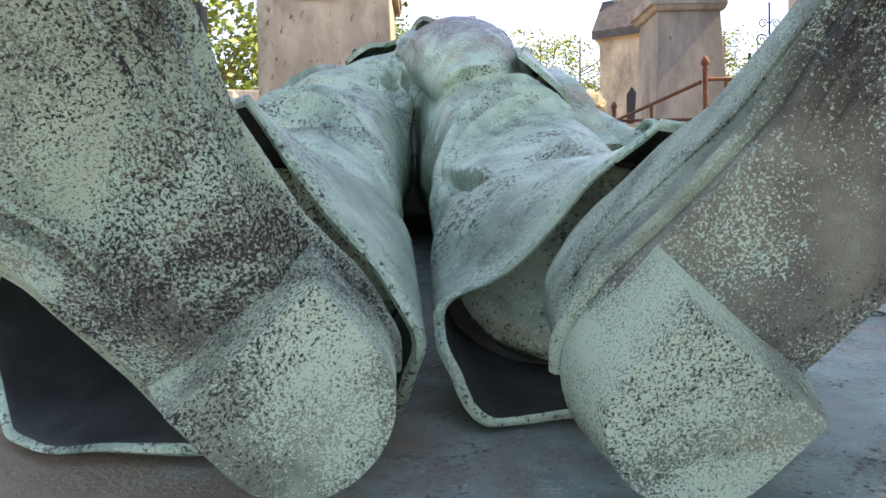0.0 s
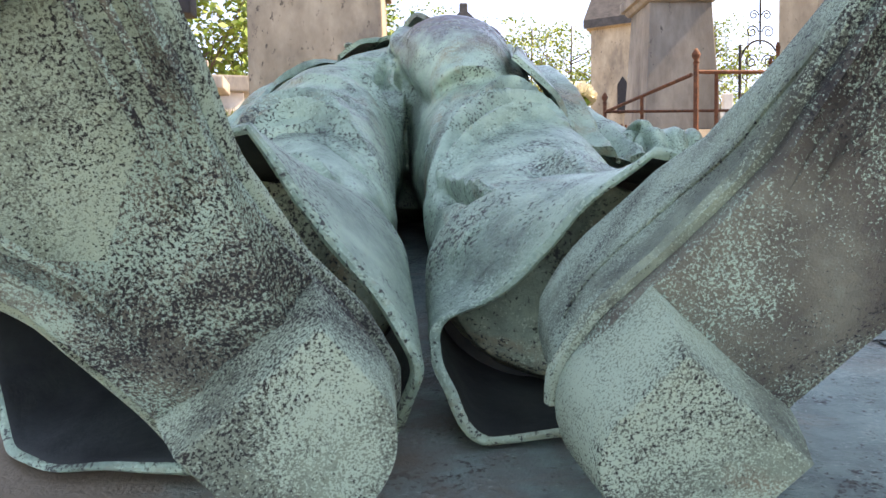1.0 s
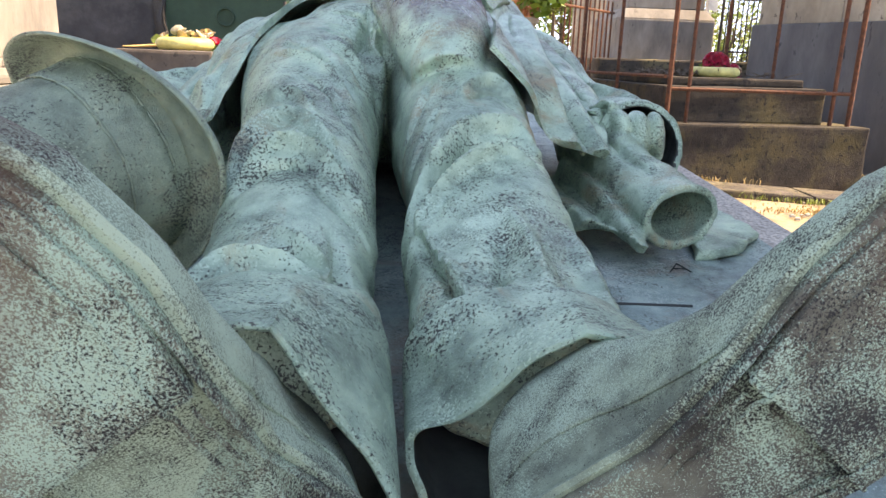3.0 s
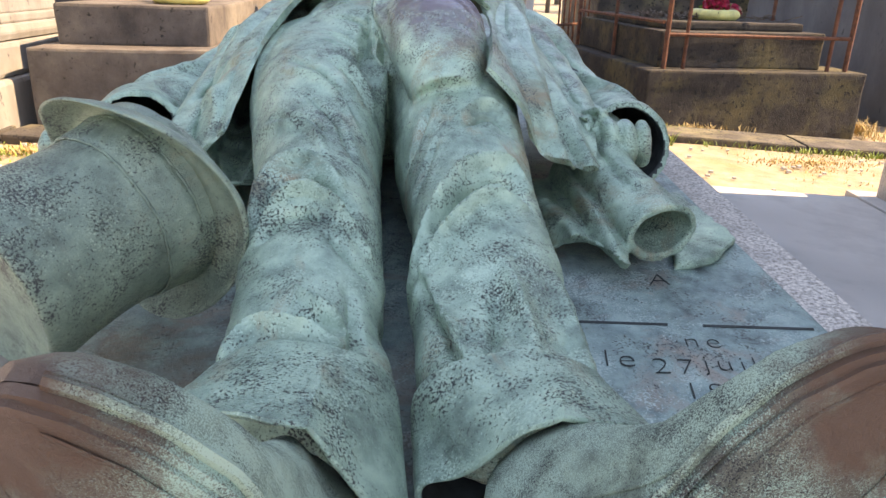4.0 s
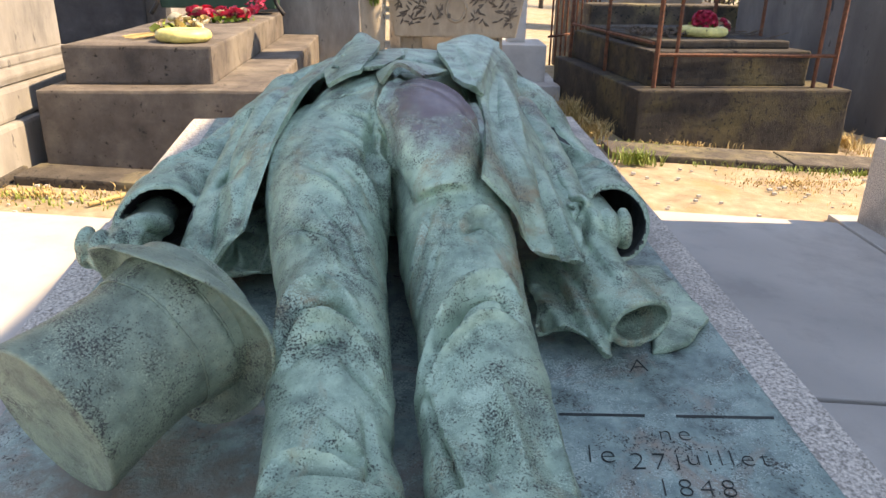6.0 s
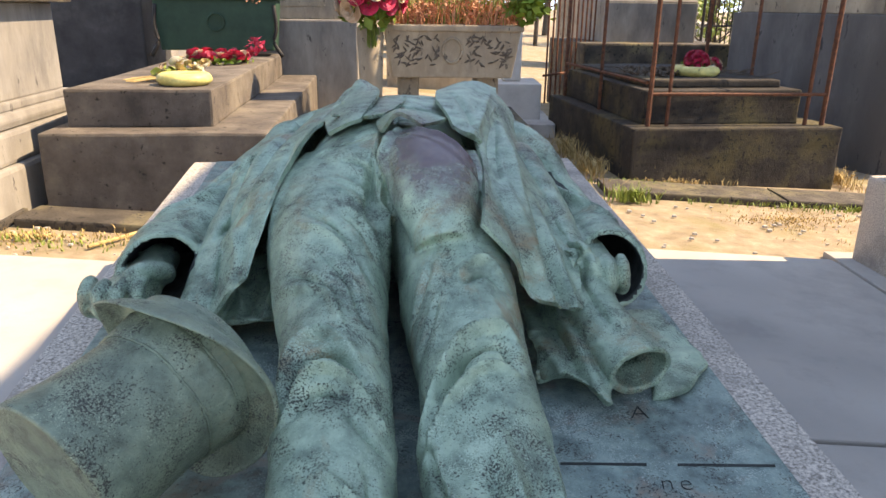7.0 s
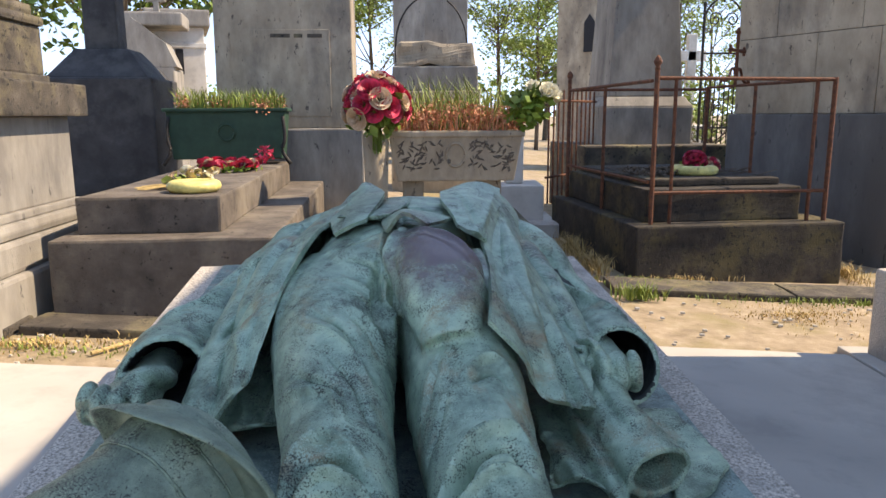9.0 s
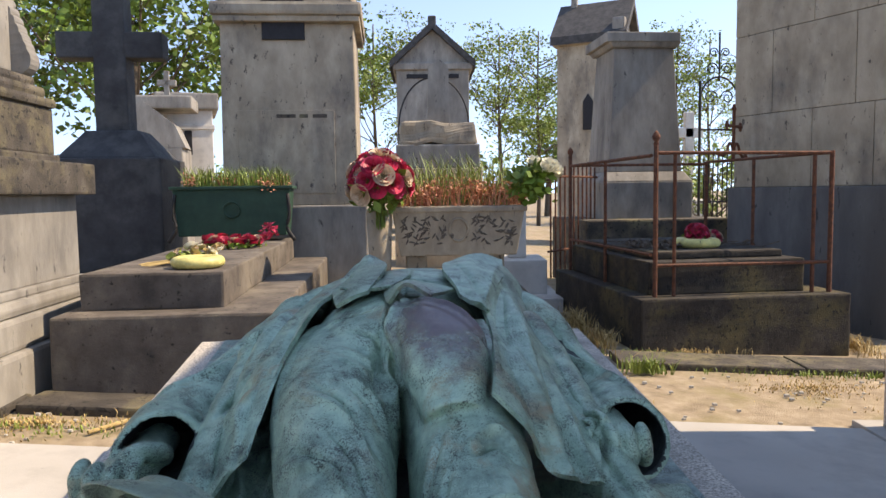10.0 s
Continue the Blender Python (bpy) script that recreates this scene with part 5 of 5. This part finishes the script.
# ---- plants ----
M_LEAF = flat("leaf_green", (0.125, 0.20, 0.028), 0.5, 0.5, 3)
M_LEAF_PALE = flat("spring_leaf", (0.20, 0.27, 0.05), 0.55, 0.4, 3)
M_BARK = flat("bark", (0.10, 0.075, 0.055), 0.9, 0.4, 12)
M_GRASS = flat("fresh_grass", (0.20, 0.26, 0.05), 0.6, 0.4, 20)
M_DRY = flat("dry_stems", (0.46, 0.33, 0.14), 0.8, 0.4, 20)
M_RUST_PLANT = flat("russet_stonecrop", (0.50, 0.215, 0.115), 0.7, 0.5, 25)
M_ROSE = flat("rose_petal", (0.52, 0.035, 0.085), 0.5, 0.6, 12)
M_ROSE_PALE = flat("faded_rose_petal", (0.55, 0.42, 0.30), 0.6, 0.3, 20)
M_WHITE_PETAL = flat("white_petal", (0.75, 0.72, 0.58), 0.6, 0.2, 20)
M_YELLOW = flat("yellow_ceramic", (0.62, 0.55, 0.20), 0.45, 0.25, 20)
M_GREEN_PAINT = material("green_painted_metal", [(0.3, (0.012, 0.045, 0.028)), (0.7, (0.03, 0.085, 0.05))], 8, 8, (0.5, 0.75), 0.1, 0.3, 90, spots=(0.12, 0.06, 0.03), spot_scale=25, spot_size=0.68)
rng = random.Random(7)


def blades(n, box6, h, w=0.006, lean=0.5, bm=None):
    """Thin bent blades over an area (x0, x1, y0, y1, z0, z1)."""
    bm = bm or bmesh.new()
    x0, x1, y0, y1, z0, z1 = box6
    for _ in range(n):
        p = Vector((rng.uniform(x0, x1), rng.uniform(y0, y1), rng.uniform(z0, z1)))
        hh = h * rng.uniform(0.45, 1.15)
        a = rng.uniform(0, 6.28)
        d = Vector((math.cos(a), math.sin(a), 0)) * lean * hh * rng.uniform(0.2, 1)
        s = Vector((-math.sin(a), math.cos(a), 0)) * w
        m = p + d * 0.35 + Vector((0, 0, hh * 0.6))
        t = p + d + Vector((0, 0, hh))
        v = [bm.verts.new(q) for q in (p - s, p + s, m + s * 0.8, m - s * 0.8, t)]
        bm.faces.new(v[:4])
        bm.faces.new((v[3], v[2], v[4]))
    return bm


def leaves(n, centre, radius, size, bm=None, flat_z=1.0):
    """Leaf shapes in a loose cloud."""
    bm = bm or bmesh.new()
    c = Vector(centre)
    for _ in range(n):
        d = Vector((rng.gauss(0, 1), rng.gauss(0, 1), rng.gauss(0, 1) * flat_z))
        d = d.normalized() * radius * rng.random() ** 0.45 * Vector((1, 1, flat_z)).z ** 0
        d.z *= flat_z
        p = c + d
        a = Vector((rng.gauss(0, 1), rng.gauss(0, 1), rng.gauss(0, 0.7))).normalized()
        b = a.orthogonal().normalized()
        b = Matrix.Rotation(rng.uniform(0, 6.28), 3, a) @ b
        s = size * rng.uniform(0.6, 1.3)
        bm.faces.new([bm.verts.new(q) for q in (p, p + a * s * 0.5 + b * s * 0.32, p + a * s, p + a * s * 0.5 - b * s * 0.32)])
    return bm


def tree(label, x, y, height, spread, leaf_mat, leaf_size, count, clump, limbs=9, slim=1.0):
    t = thing("tree", label, "tree", pose(x, y, ground_height(x, y)), "trees behind the graves")
    wood = tube([(0, 0, -0.2, 0.16 * slim, 0.16 * slim), (0.05, 0, height * 0.3, 0.12 * slim, 0.12 * slim), (0, 0.05, height * 0.6, 0.07 * slim, 0.07 * slim), (0.03, 0, height * 0.95, 0.02, 0.02)], n=10, k=4, up=(0, 1, 0))
    tips = []
    for i in range(limbs):
        z = height * rng.uniform(0.22, 0.8)
        a = rng.uniform(0, 6.28)
        ln = spread * rng.uniform(0.5, 1.0) * (1.15 - 0.6 * z / height)
        e = Vector((math.cos(a) * ln, math.sin(a) * ln, z + ln * rng.uniform(0.5, 1.2)))
        m = Vector((0, 0, z)).lerp(e, 0.5) + Vector((0, 0, -0.08 * ln))
        r = 0.05 * slim
        tube([(0, 0, z, r, r), (*m, r * 0.6, r * 0.6), (*e, 0.008, 0.008)], n=6, k=3, up=(0.01, 0.02, 1), bm=wood)
        tips += [e, m.lerp(e, 0.6)]
        for _ in range(4):
            s = m.lerp(e, rng.uniform(0, 1))
            q = s + Vector((rng.gauss(0, 1), rng.gauss(0, 1), rng.uniform(0.3, 1.3))) * ln * 0.28
            tube([(*s, 0.014 * slim, 0.014 * slim), (*s.lerp(q, 0.5), 0.009, 0.009), (*q, 0.004, 0.004)], n=5, k=2, up=(0.01, 0.02, 1), bm=wood)
            tips.append(q)
    part("trunk", wood, M_BARK, t, smooth=True)
    crown = bmesh.new()
    for k in range(count // 40):
        c = rng.choice(tips) + Vector((rng.gauss(0, 1), rng.gauss(0, 1), rng.gauss(0, 1))) * clump * 0.6
        leaves(40, c, clump * rng.uniform(0.5, 1.1), leaf_size, crown, 0.7)
    part("crown", crown, leaf_mat, t)
    return t


tree("leafy chestnut tree in fresh spring green", -8.6, 20, 8.5, 4.2, M_LEAF, 0.22, 11000, 0.85, 18)
tree("leafy tree in fresh spring green", -5.2, 24, 9.5, 4.0, M_LEAF, 0.21, 9000, 0.85, 16)
tree("leafy tree behind the monuments", -13, 22, 8.0, 4.0, M_LEAF, 0.26, 4500, 0.8, 14)
for x, y, h in ((-2.2, 22, 6.2), (1.6, 22, 6.0), (2.9, 23, 6.4), (7.6, 24, 6.6), (9.0, 25, 6.5)):
    tree("slender young tree with sparse pale spring leaves", x, y, h, 1.9, M_LEAF_PALE, 0.095, 4800, 0.5, 22, 0.45)
tree("rounded green tree far behind the graves", 4.4, 32, 4.6, 2.2, M_LEAF, 0.2, 3600, 0.6, 14, 0.8)
tree("yellow green shrub behind the gate", 4.6, 12.5, 1.5, 0.8, M_LEAF_PALE, 0.08, 1600, 0.25, 12, 0.3)

hedge = bmesh.new()
for i in range(70):
    leaves(45, (-34 + i, 40 + 3 * math.sin(i * 1.7), 1.3 + 0.9 * math.sin(i * 2.3) ** 2), 1.6, 0.4, hedge, 0.9)
tagged(mesh_object("far_hedge", hedge, M_LEAF), "far green hedge and treetops beyond the graves", "hedge", kind="stuff")

# planter growth
pl = thing("planter_plants", "dry russet stonecrop and green weeds filling the planter", "plants", PM)
b = bmesh.new()
for i in range(46):
    leaves(60, (rng.uniform(-0.42, 0.42), rng.uniform(-0.02, 0.6), 0.96 + rng.uniform(0, 0.10)), 0.10, 0.028, b, 0.8)
part("stonecrop", blades(700, (-0.43, 0.43, -0.03, 0.62, 0.9, 0.93), 0.16, 0.004, 0.8, b), M_RUST_PLANT, pl)
part("dry_stalks", blades(130, (-0.42, 0.42, 0.0, 0.6, 0.92, 0.95), 0.30, 0.0022, 0.8), M_DRY, pl)
part("weed_growth", blades(330, (-0.30, 0.36, 0.05, 0.6, 0.92, 0.95), 0.34, 0.0042, 0.9), M_GRASS, pl)

# carved ring on the trough
part("medallion", tube([(0.0 + 0.06 * math.cos(a), -0.018 - 0.0075 * math.sin(a), 0.77 + 0.075 * math.sin(a), 0.009, 0.009) for a in np.linspace(0, 2 * math.pi, 17)], n=6, k=2, up=(0, 1, 0)), M_STONE_TAN, planter, smooth=True)
for i in range(110):
    sx = rng.choice((-1, 1)) * rng.uniform(0.09, 0.37)
    f = lathe([(0.001, -0.022), (0.006, -0.008), (0.006, 0.008), (0.001, 0.022)], 5)
    ob2 = part("carved_leaf", f, M_STONE_BROWN, planter)
    lz = rng.uniform(0.68, 0.86)
    ob2.matrix_local = pose(sx, -0.003 - 0.1 * (lz - 0.6), lz, 5, rng.uniform(20, 160), 0)


def rose(r, mat):
    """Petals wound round a bud."""
    bm = bmesh.new()
    for ring, (rr, n, tilt, h) in enumerate(((0.18, 3, 0.05, 0.75), (0.42, 4, 0.25, 0.7), (0.72, 5, 0.55, 0.55), (0.95, 6, 0.9, 0.35))):
        for i in range(n):
            a0 = 6.283 * (i + 0.37 * ring) / n
            row = []
            for k in range(5):
                a = a0 + (k - 2) * 0.34
                wv = 1 - 0.12 * abs(k - 2)
                o = Vector((math.cos(a), math.sin(a), 0))
                row.append((bm.verts.new(o * r * rr * 0.45), bm.verts.new(o * r * rr * (0.8 + tilt * 0.2) + Vector((0, 0, r * h * 0.6 * wv))), bm.verts.new(o * r * (rr + tilt * 0.18) + Vector((0, 0, r * h * wv)))))
            for p, q in zip(row, row[1:]):
                bm.faces.new((p[0], q[0], q[1], p[1]))
                bm.faces.new((p[1], q[1], q[2], p[2]))
    return bm


def bouquet(label, centre, radius, n, mats, size, leaf_mat=M_LEAF):
    t = thing("bouquet", label, "flowers", pose(*centre))
    for i in range(n):
        z = 1 - (i + 0.5) / n * 1.35
        a = i * 2.39996
        s = math.sqrt(max(0, 1 - z * z))
        d = Vector((s * math.cos(a), s * math.sin(a), z))
        m = Matrix.Translation(d * radius * rng.uniform(0.85, 1.05)) @ d.to_track_quat("Z", "Y").to_matrix().to_4x4()
        o = part("rose", rose(size * rng.uniform(0.8, 1.15), mats[i % len(mats)]), mats[i % len(mats)], t, smooth=True)
        o.matrix_local = m
    part("foliage", leaves(260, (0, 0, -0.02), radius * 1.0, size * 1.3), leaf_mat, t)
    part("stems", blades(40, (-0.03, 0.03, -0.03, 0.03, -radius * 1.6, -radius * 1.4), radius * 1.6, 0.004, 0.2), leaf_mat, t)
    return t


bouquet("large bouquet of crimson and faded artificial roses", (-0.405, 4.5, 1.075), 0.185, 42, [M_ROSE, M_ROSE, M_ROSE_PALE], 0.060)
part("vase", lathe([(0.05, 0.2), (0.06, 0.21), (0.075, 0.6), (0.085, 0.9), (0.075, 0.905), (0.01, 0.9)], 20), M_STONE_TAN, thing("flower_vase", "weathered stone vase holding the roses", "vase", pose(-0.42, 4.58, 0)), smooth=True)
lil = thing("lily_bouquet", "bouquet of white artificial lilies with green leaves", "flowers", pose(0.62, 4.62, 1.08))
for i in range(12):
    a = i * 2.4
    d = Vector((0.5 + 0.6 * math.cos(a), 0.6 * math.sin(a), 0.6 + 0.5 * math.sin(a * 1.7))).normalized()
    o = part("lily", rose(0.055, M_WHITE_PETAL), M_WHITE_PETAL, lil, smooth=True)
    o.matrix_local = Matrix.Translation(d * 0.12) @ d.to_track_quat("Z", "Y").to_matrix().to_4x4() @ Matrix.Diagonal((0.8, 0.8, 1.6, 1))
part("foliage", leaves(300, (-0.06, 0, -0.01), 0.13, 0.08), M_LEAF, lil)


def ring_wreath(name, label, centre, r, t, mat, m=None):
    w = thing(name, label, "wreath", pose(*centre))
    b = bmesh.new()
    n, k = 44, 14
    vs = [[b.verts.new(((r + t * (1 + 0.05 * math.sin(i * 2)) * math.cos(6.283 * j / k)) * math.cos(6.283 * i / n), (r + t * math.cos(6.283 * j / k)) * math.sin(6.283 * i / n), t * 0.85 * math.sin(6.283 * j / k) + t * 0.85)) for j in range(k)] for i in range(n)]
    for i in range(n):
        for j in range(k):
            b.faces.new((vs[i][j], vs[(i + 1) % n][j], vs[(i + 1) % n][(j + 1) % k], vs[i][(j + 1) % k]))
    part("ring", b, mat, w, smooth=True)
    return w


ring_wreath("ring_wreath", "pale yellow ceramic ring wreath on the dark tomb", (-1.20, 3.40, 0.664), 0.095, 0.034, M_YELLOW)
ring_wreath("ring_wreath", "pale yellow ceramic ring wreath with crimson flowers on the tomb", (1.79, 5.02, 0.60), 0.125, 0.04, M_YELLOW)
dried = thing("dried_bouquet", "dried cream flowers with straw stems on the tomb", "flowers", pose(-1.30, 3.60, 0.665))
for i in range(26):
    o = part("flower", rose(rng.uniform(0.018, 0.03), M_WHITE_PETAL), rng.choice((M_WHITE_PETAL, M_ROSE_PALE, M_DRY)), dried, smooth=True)
    o.matrix_local = pose(rng.uniform(-0.1, 0.16), rng.uniform(-0.08, 0.1), rng.uniform(0.03, 0.09), rng.uniform(-50, 50), rng.uniform(-50, 50), 0)
st = bmesh.new()
for i in range(22):
    a = Vector((rng.uniform(-0.05, 0.05), rng.uniform(-0.06, 0.04), 0.03))
    rod(st, a, a + Vector((-0.17 + rng.uniform(-0.03, 0.03), -0.12 + rng.uniform(-0.06, 0.05), -0.02)), 0.003, 5)
part("stalks", st, M_DRY, dried)
part("foliage", leaves(120, (0, 0, 0.04), 0.12, 0.04, None, 0.4), M_GRASS, dried)


def flower_wreath(label, centre, r, n, mat, size):
    t = thing("flower_wreath", label, "wreath", pose(*centre))
    for i in range(n):
        a = 6.283 * i / n
        rr = r * rng.uniform(0.75, 1.05)
        o = part("flower", rose(size * rng.uniform(0.8, 1.2), mat), mat if i % 7 else M_ROSE_PALE, t, smooth=True)
        o.matrix_local = pose(rr * math.cos(a), rr * math.sin(a), rng.uniform(0.02, 0.06), rng.uniform(-35, 35), rng.uniform(-35, 35), 0)
    part("foliage", leaves(260, (0, 0, 0.02), r * 1.15, size * 1.2, None, 0.12), M_LEAF, t)
    return t


flower_wreath("crimson artificial flower wreath on the dark tomb", (-1.42, 4.75, 0.668), 0.19, 44, M_ROSE, 0.034)
part("flower_heap", merge(*[leaves(60, (0.22, 0.06, 0.1), 0.06, 0.04)]), M_ROSE, bpy.data.objects["flower_wreath"])
bouquet("heap of crimson artificial flowers", (1.83, 5.12, 0.68), 0.075, 22, [M_ROSE], 0.032)
bouquet("faded red flowers lying on the tomb", (2.1, 5.55, 0.62), 0.06, 14, [M_ROSE, M_ROSE_PALE], 0.03)
deb = thing("dried_sprays", "dark dried sprays and twigs lying on the tomb", "plants", RT @ pose(0.65, 0.7, 0.6))
b = bmesh.new()
for i in range(70):
    a = Vector((rng.uniform(-0.45, 0.45), rng.uniform(-0.3, 0.5), 0.01))
    d = rng.uniform(0, 6.28)
    rod(b, a, a + Vector((math.cos(d) * 0.12, math.sin(d) * 0.08, rng.uniform(0.0, 0.05))), 0.003, 5)
part("twig_litter", leaves(300, (-0.25, 0.0, 0.02), 0.22, 0.035, b, 0.12), M_BARK, deb)

# green window box on the dark tomb
gb = thing("green_planter", "dark green painted metal planter on scrolled feet", "planter", pose(-1.62, 5.38, 0.664, 0, 0, 6))
b = box(-0.40, 0.40, 0, 0.30, 0.04, 0.40, 0.01)
for q in b.verts:
    q.co.x *= 1 + 0.10 * q.co.z / 0.4
part("trough", b, M_GREEN_PAINT, gb)
part("rim", box(-0.46, 0.46, -0.02, 0.32, 0.395, 0.42, 0.006), M_GREEN_PAINT, gb)
for x in (-0.42, 0.42):
    part("foot", tube([(x, 0.0, 0.36, 0.014, 0.014), (x * 1.03, -0.02, 0.2, 0.014, 0.014), (x * 0.98, -0.02, 0.1, 0.014, 0.014), (x * 1.12, -0.03, 0.0, 0.016, 0.016)], n=8, k=4), M_IRON_BLACK, gb, smooth=True)
part("boss", tube([(0.06 * math.cos(a), -0.008, 0.24 + 0.06 * math.sin(a), 0.007, 0.007) for a in np.linspace(0, 2 * math.pi, 15)], n=6, k=2, up=(0, 1, 0)), M_GREEN_PAINT, gb, smooth=True)
gp = thing("planter_grass", "fresh green grass and russet stonecrop in the green planter", "plants", gb.matrix_world)
part("grass", blades(700, (-0.38, 0.42, 0.02, 0.28, 0.4, 0.42), 0.16, 0.004, 0.8), M_GRASS, gp)
b = bmesh.new()
for i in range(26):
    leaves(45, (rng.uniform(-0.42, 0.46), rng.uniform(0, 0.28), 0.42 + rng.uniform(0, 0.05)), 0.06, 0.025, b)
part("stonecrop", b, M_RUST_PLANT, gp)

# dry growth at the tombs' feet, grass on the path, litter
b = bmesh.new()
for cx, cy, w, d, n, h in ((1.02, 4.6, 0.12, 0.5, 260, 0.11), (1.5, 4.28, 0.5, 0.05, 200, 0.05), (0.75, 3.6, 0.2, 0.5, 350, 0.035), (1.35, 4.45, 0.1, 0.08, 150, 0.1), (0.98, 5.2, 0.12, 0.6, 300, 0.12), (-0.72, 3.9, 0.07, 0.6, 260, 0.1), (-1.6, 2.62, 0.7, 0.12, 600, 0.018), (1.9, 3.6, 0.8, 0.25, 700, 0.018), (2.4, 3.25, 0.6, 0.12, 300, 0.03), (-2.0, 3.3, 0.2, 0.6, 250, 0.06), (2.75, 4.7, 0.15, 0.6, 250, 0.1)):
    g0 = ground_height(cx, cy) - 0.02
    for _ in range(n):
        blades(1, (rng.gauss(cx, w * 0.6), cx, rng.gauss(cy, d * 0.6), cy, g0, g0), h, 0.003, 1.2, b)
tagged(mesh_object("dry_grass", b, M_DRY), "dry straw coloured grass along the tombs and path", "grass", kind="stuff")
b = bmesh.new()
for cx, cy, w, d, n, h in ((1.12, 3.82, 0.12, 0.05, 160, 0.09), (-1.5, 2.58, 0.8, 0.1, 400, 0.02), (2.3, 3.9, 0.7, 0.08, 350, 0.035), (1.25, 4.2, 0.25, 0.08, 300, 0.04), (0.8, 3.3, 0.1, 0.2, 120, 0.03)):
    for _ in range(n):
        x, y = rng.gauss(cx, w * 0.6), rng.gauss(cy, d * 0.6)
        blades(1, (x, x, y, y, ground_height(x, y) - 0.02, ground_height(x, y) - 0.02), h, 0.004, 1.0, b)
tagged(mesh_object("green_weeds", b, M_GRASS), "low green weeds and moss along the kerb", "grass", kind="stuff")
b = bmesh.new()
for i in range(260):
    x, y = rng.uniform(-2.2, 3.0), rng.uniform(2.4, 4.1)
    s = rng.uniform(0.004, 0.014)
    z = ground_height(x, y) - 0.026
    box(x - s, x + s, y - s * 0.8, y + s * 0.8, z, z + s, s * 0.3, s * 0.2, b)
tagged(mesh_object("gravel", b, M_PAVING), "scattered pale pebbles on the dirt path", "gravel", kind="stuff")
tagged(mesh_object("stick", rod(bmesh.new(), (-1.33, 2.52, ground_height(-1.33, 2.5) - 0.01), (-1.22, 2.72, ground_height(-1.22, 2.7) - 0.008), 0.008), M_DRY), "pale dry stick on the path", "stick")
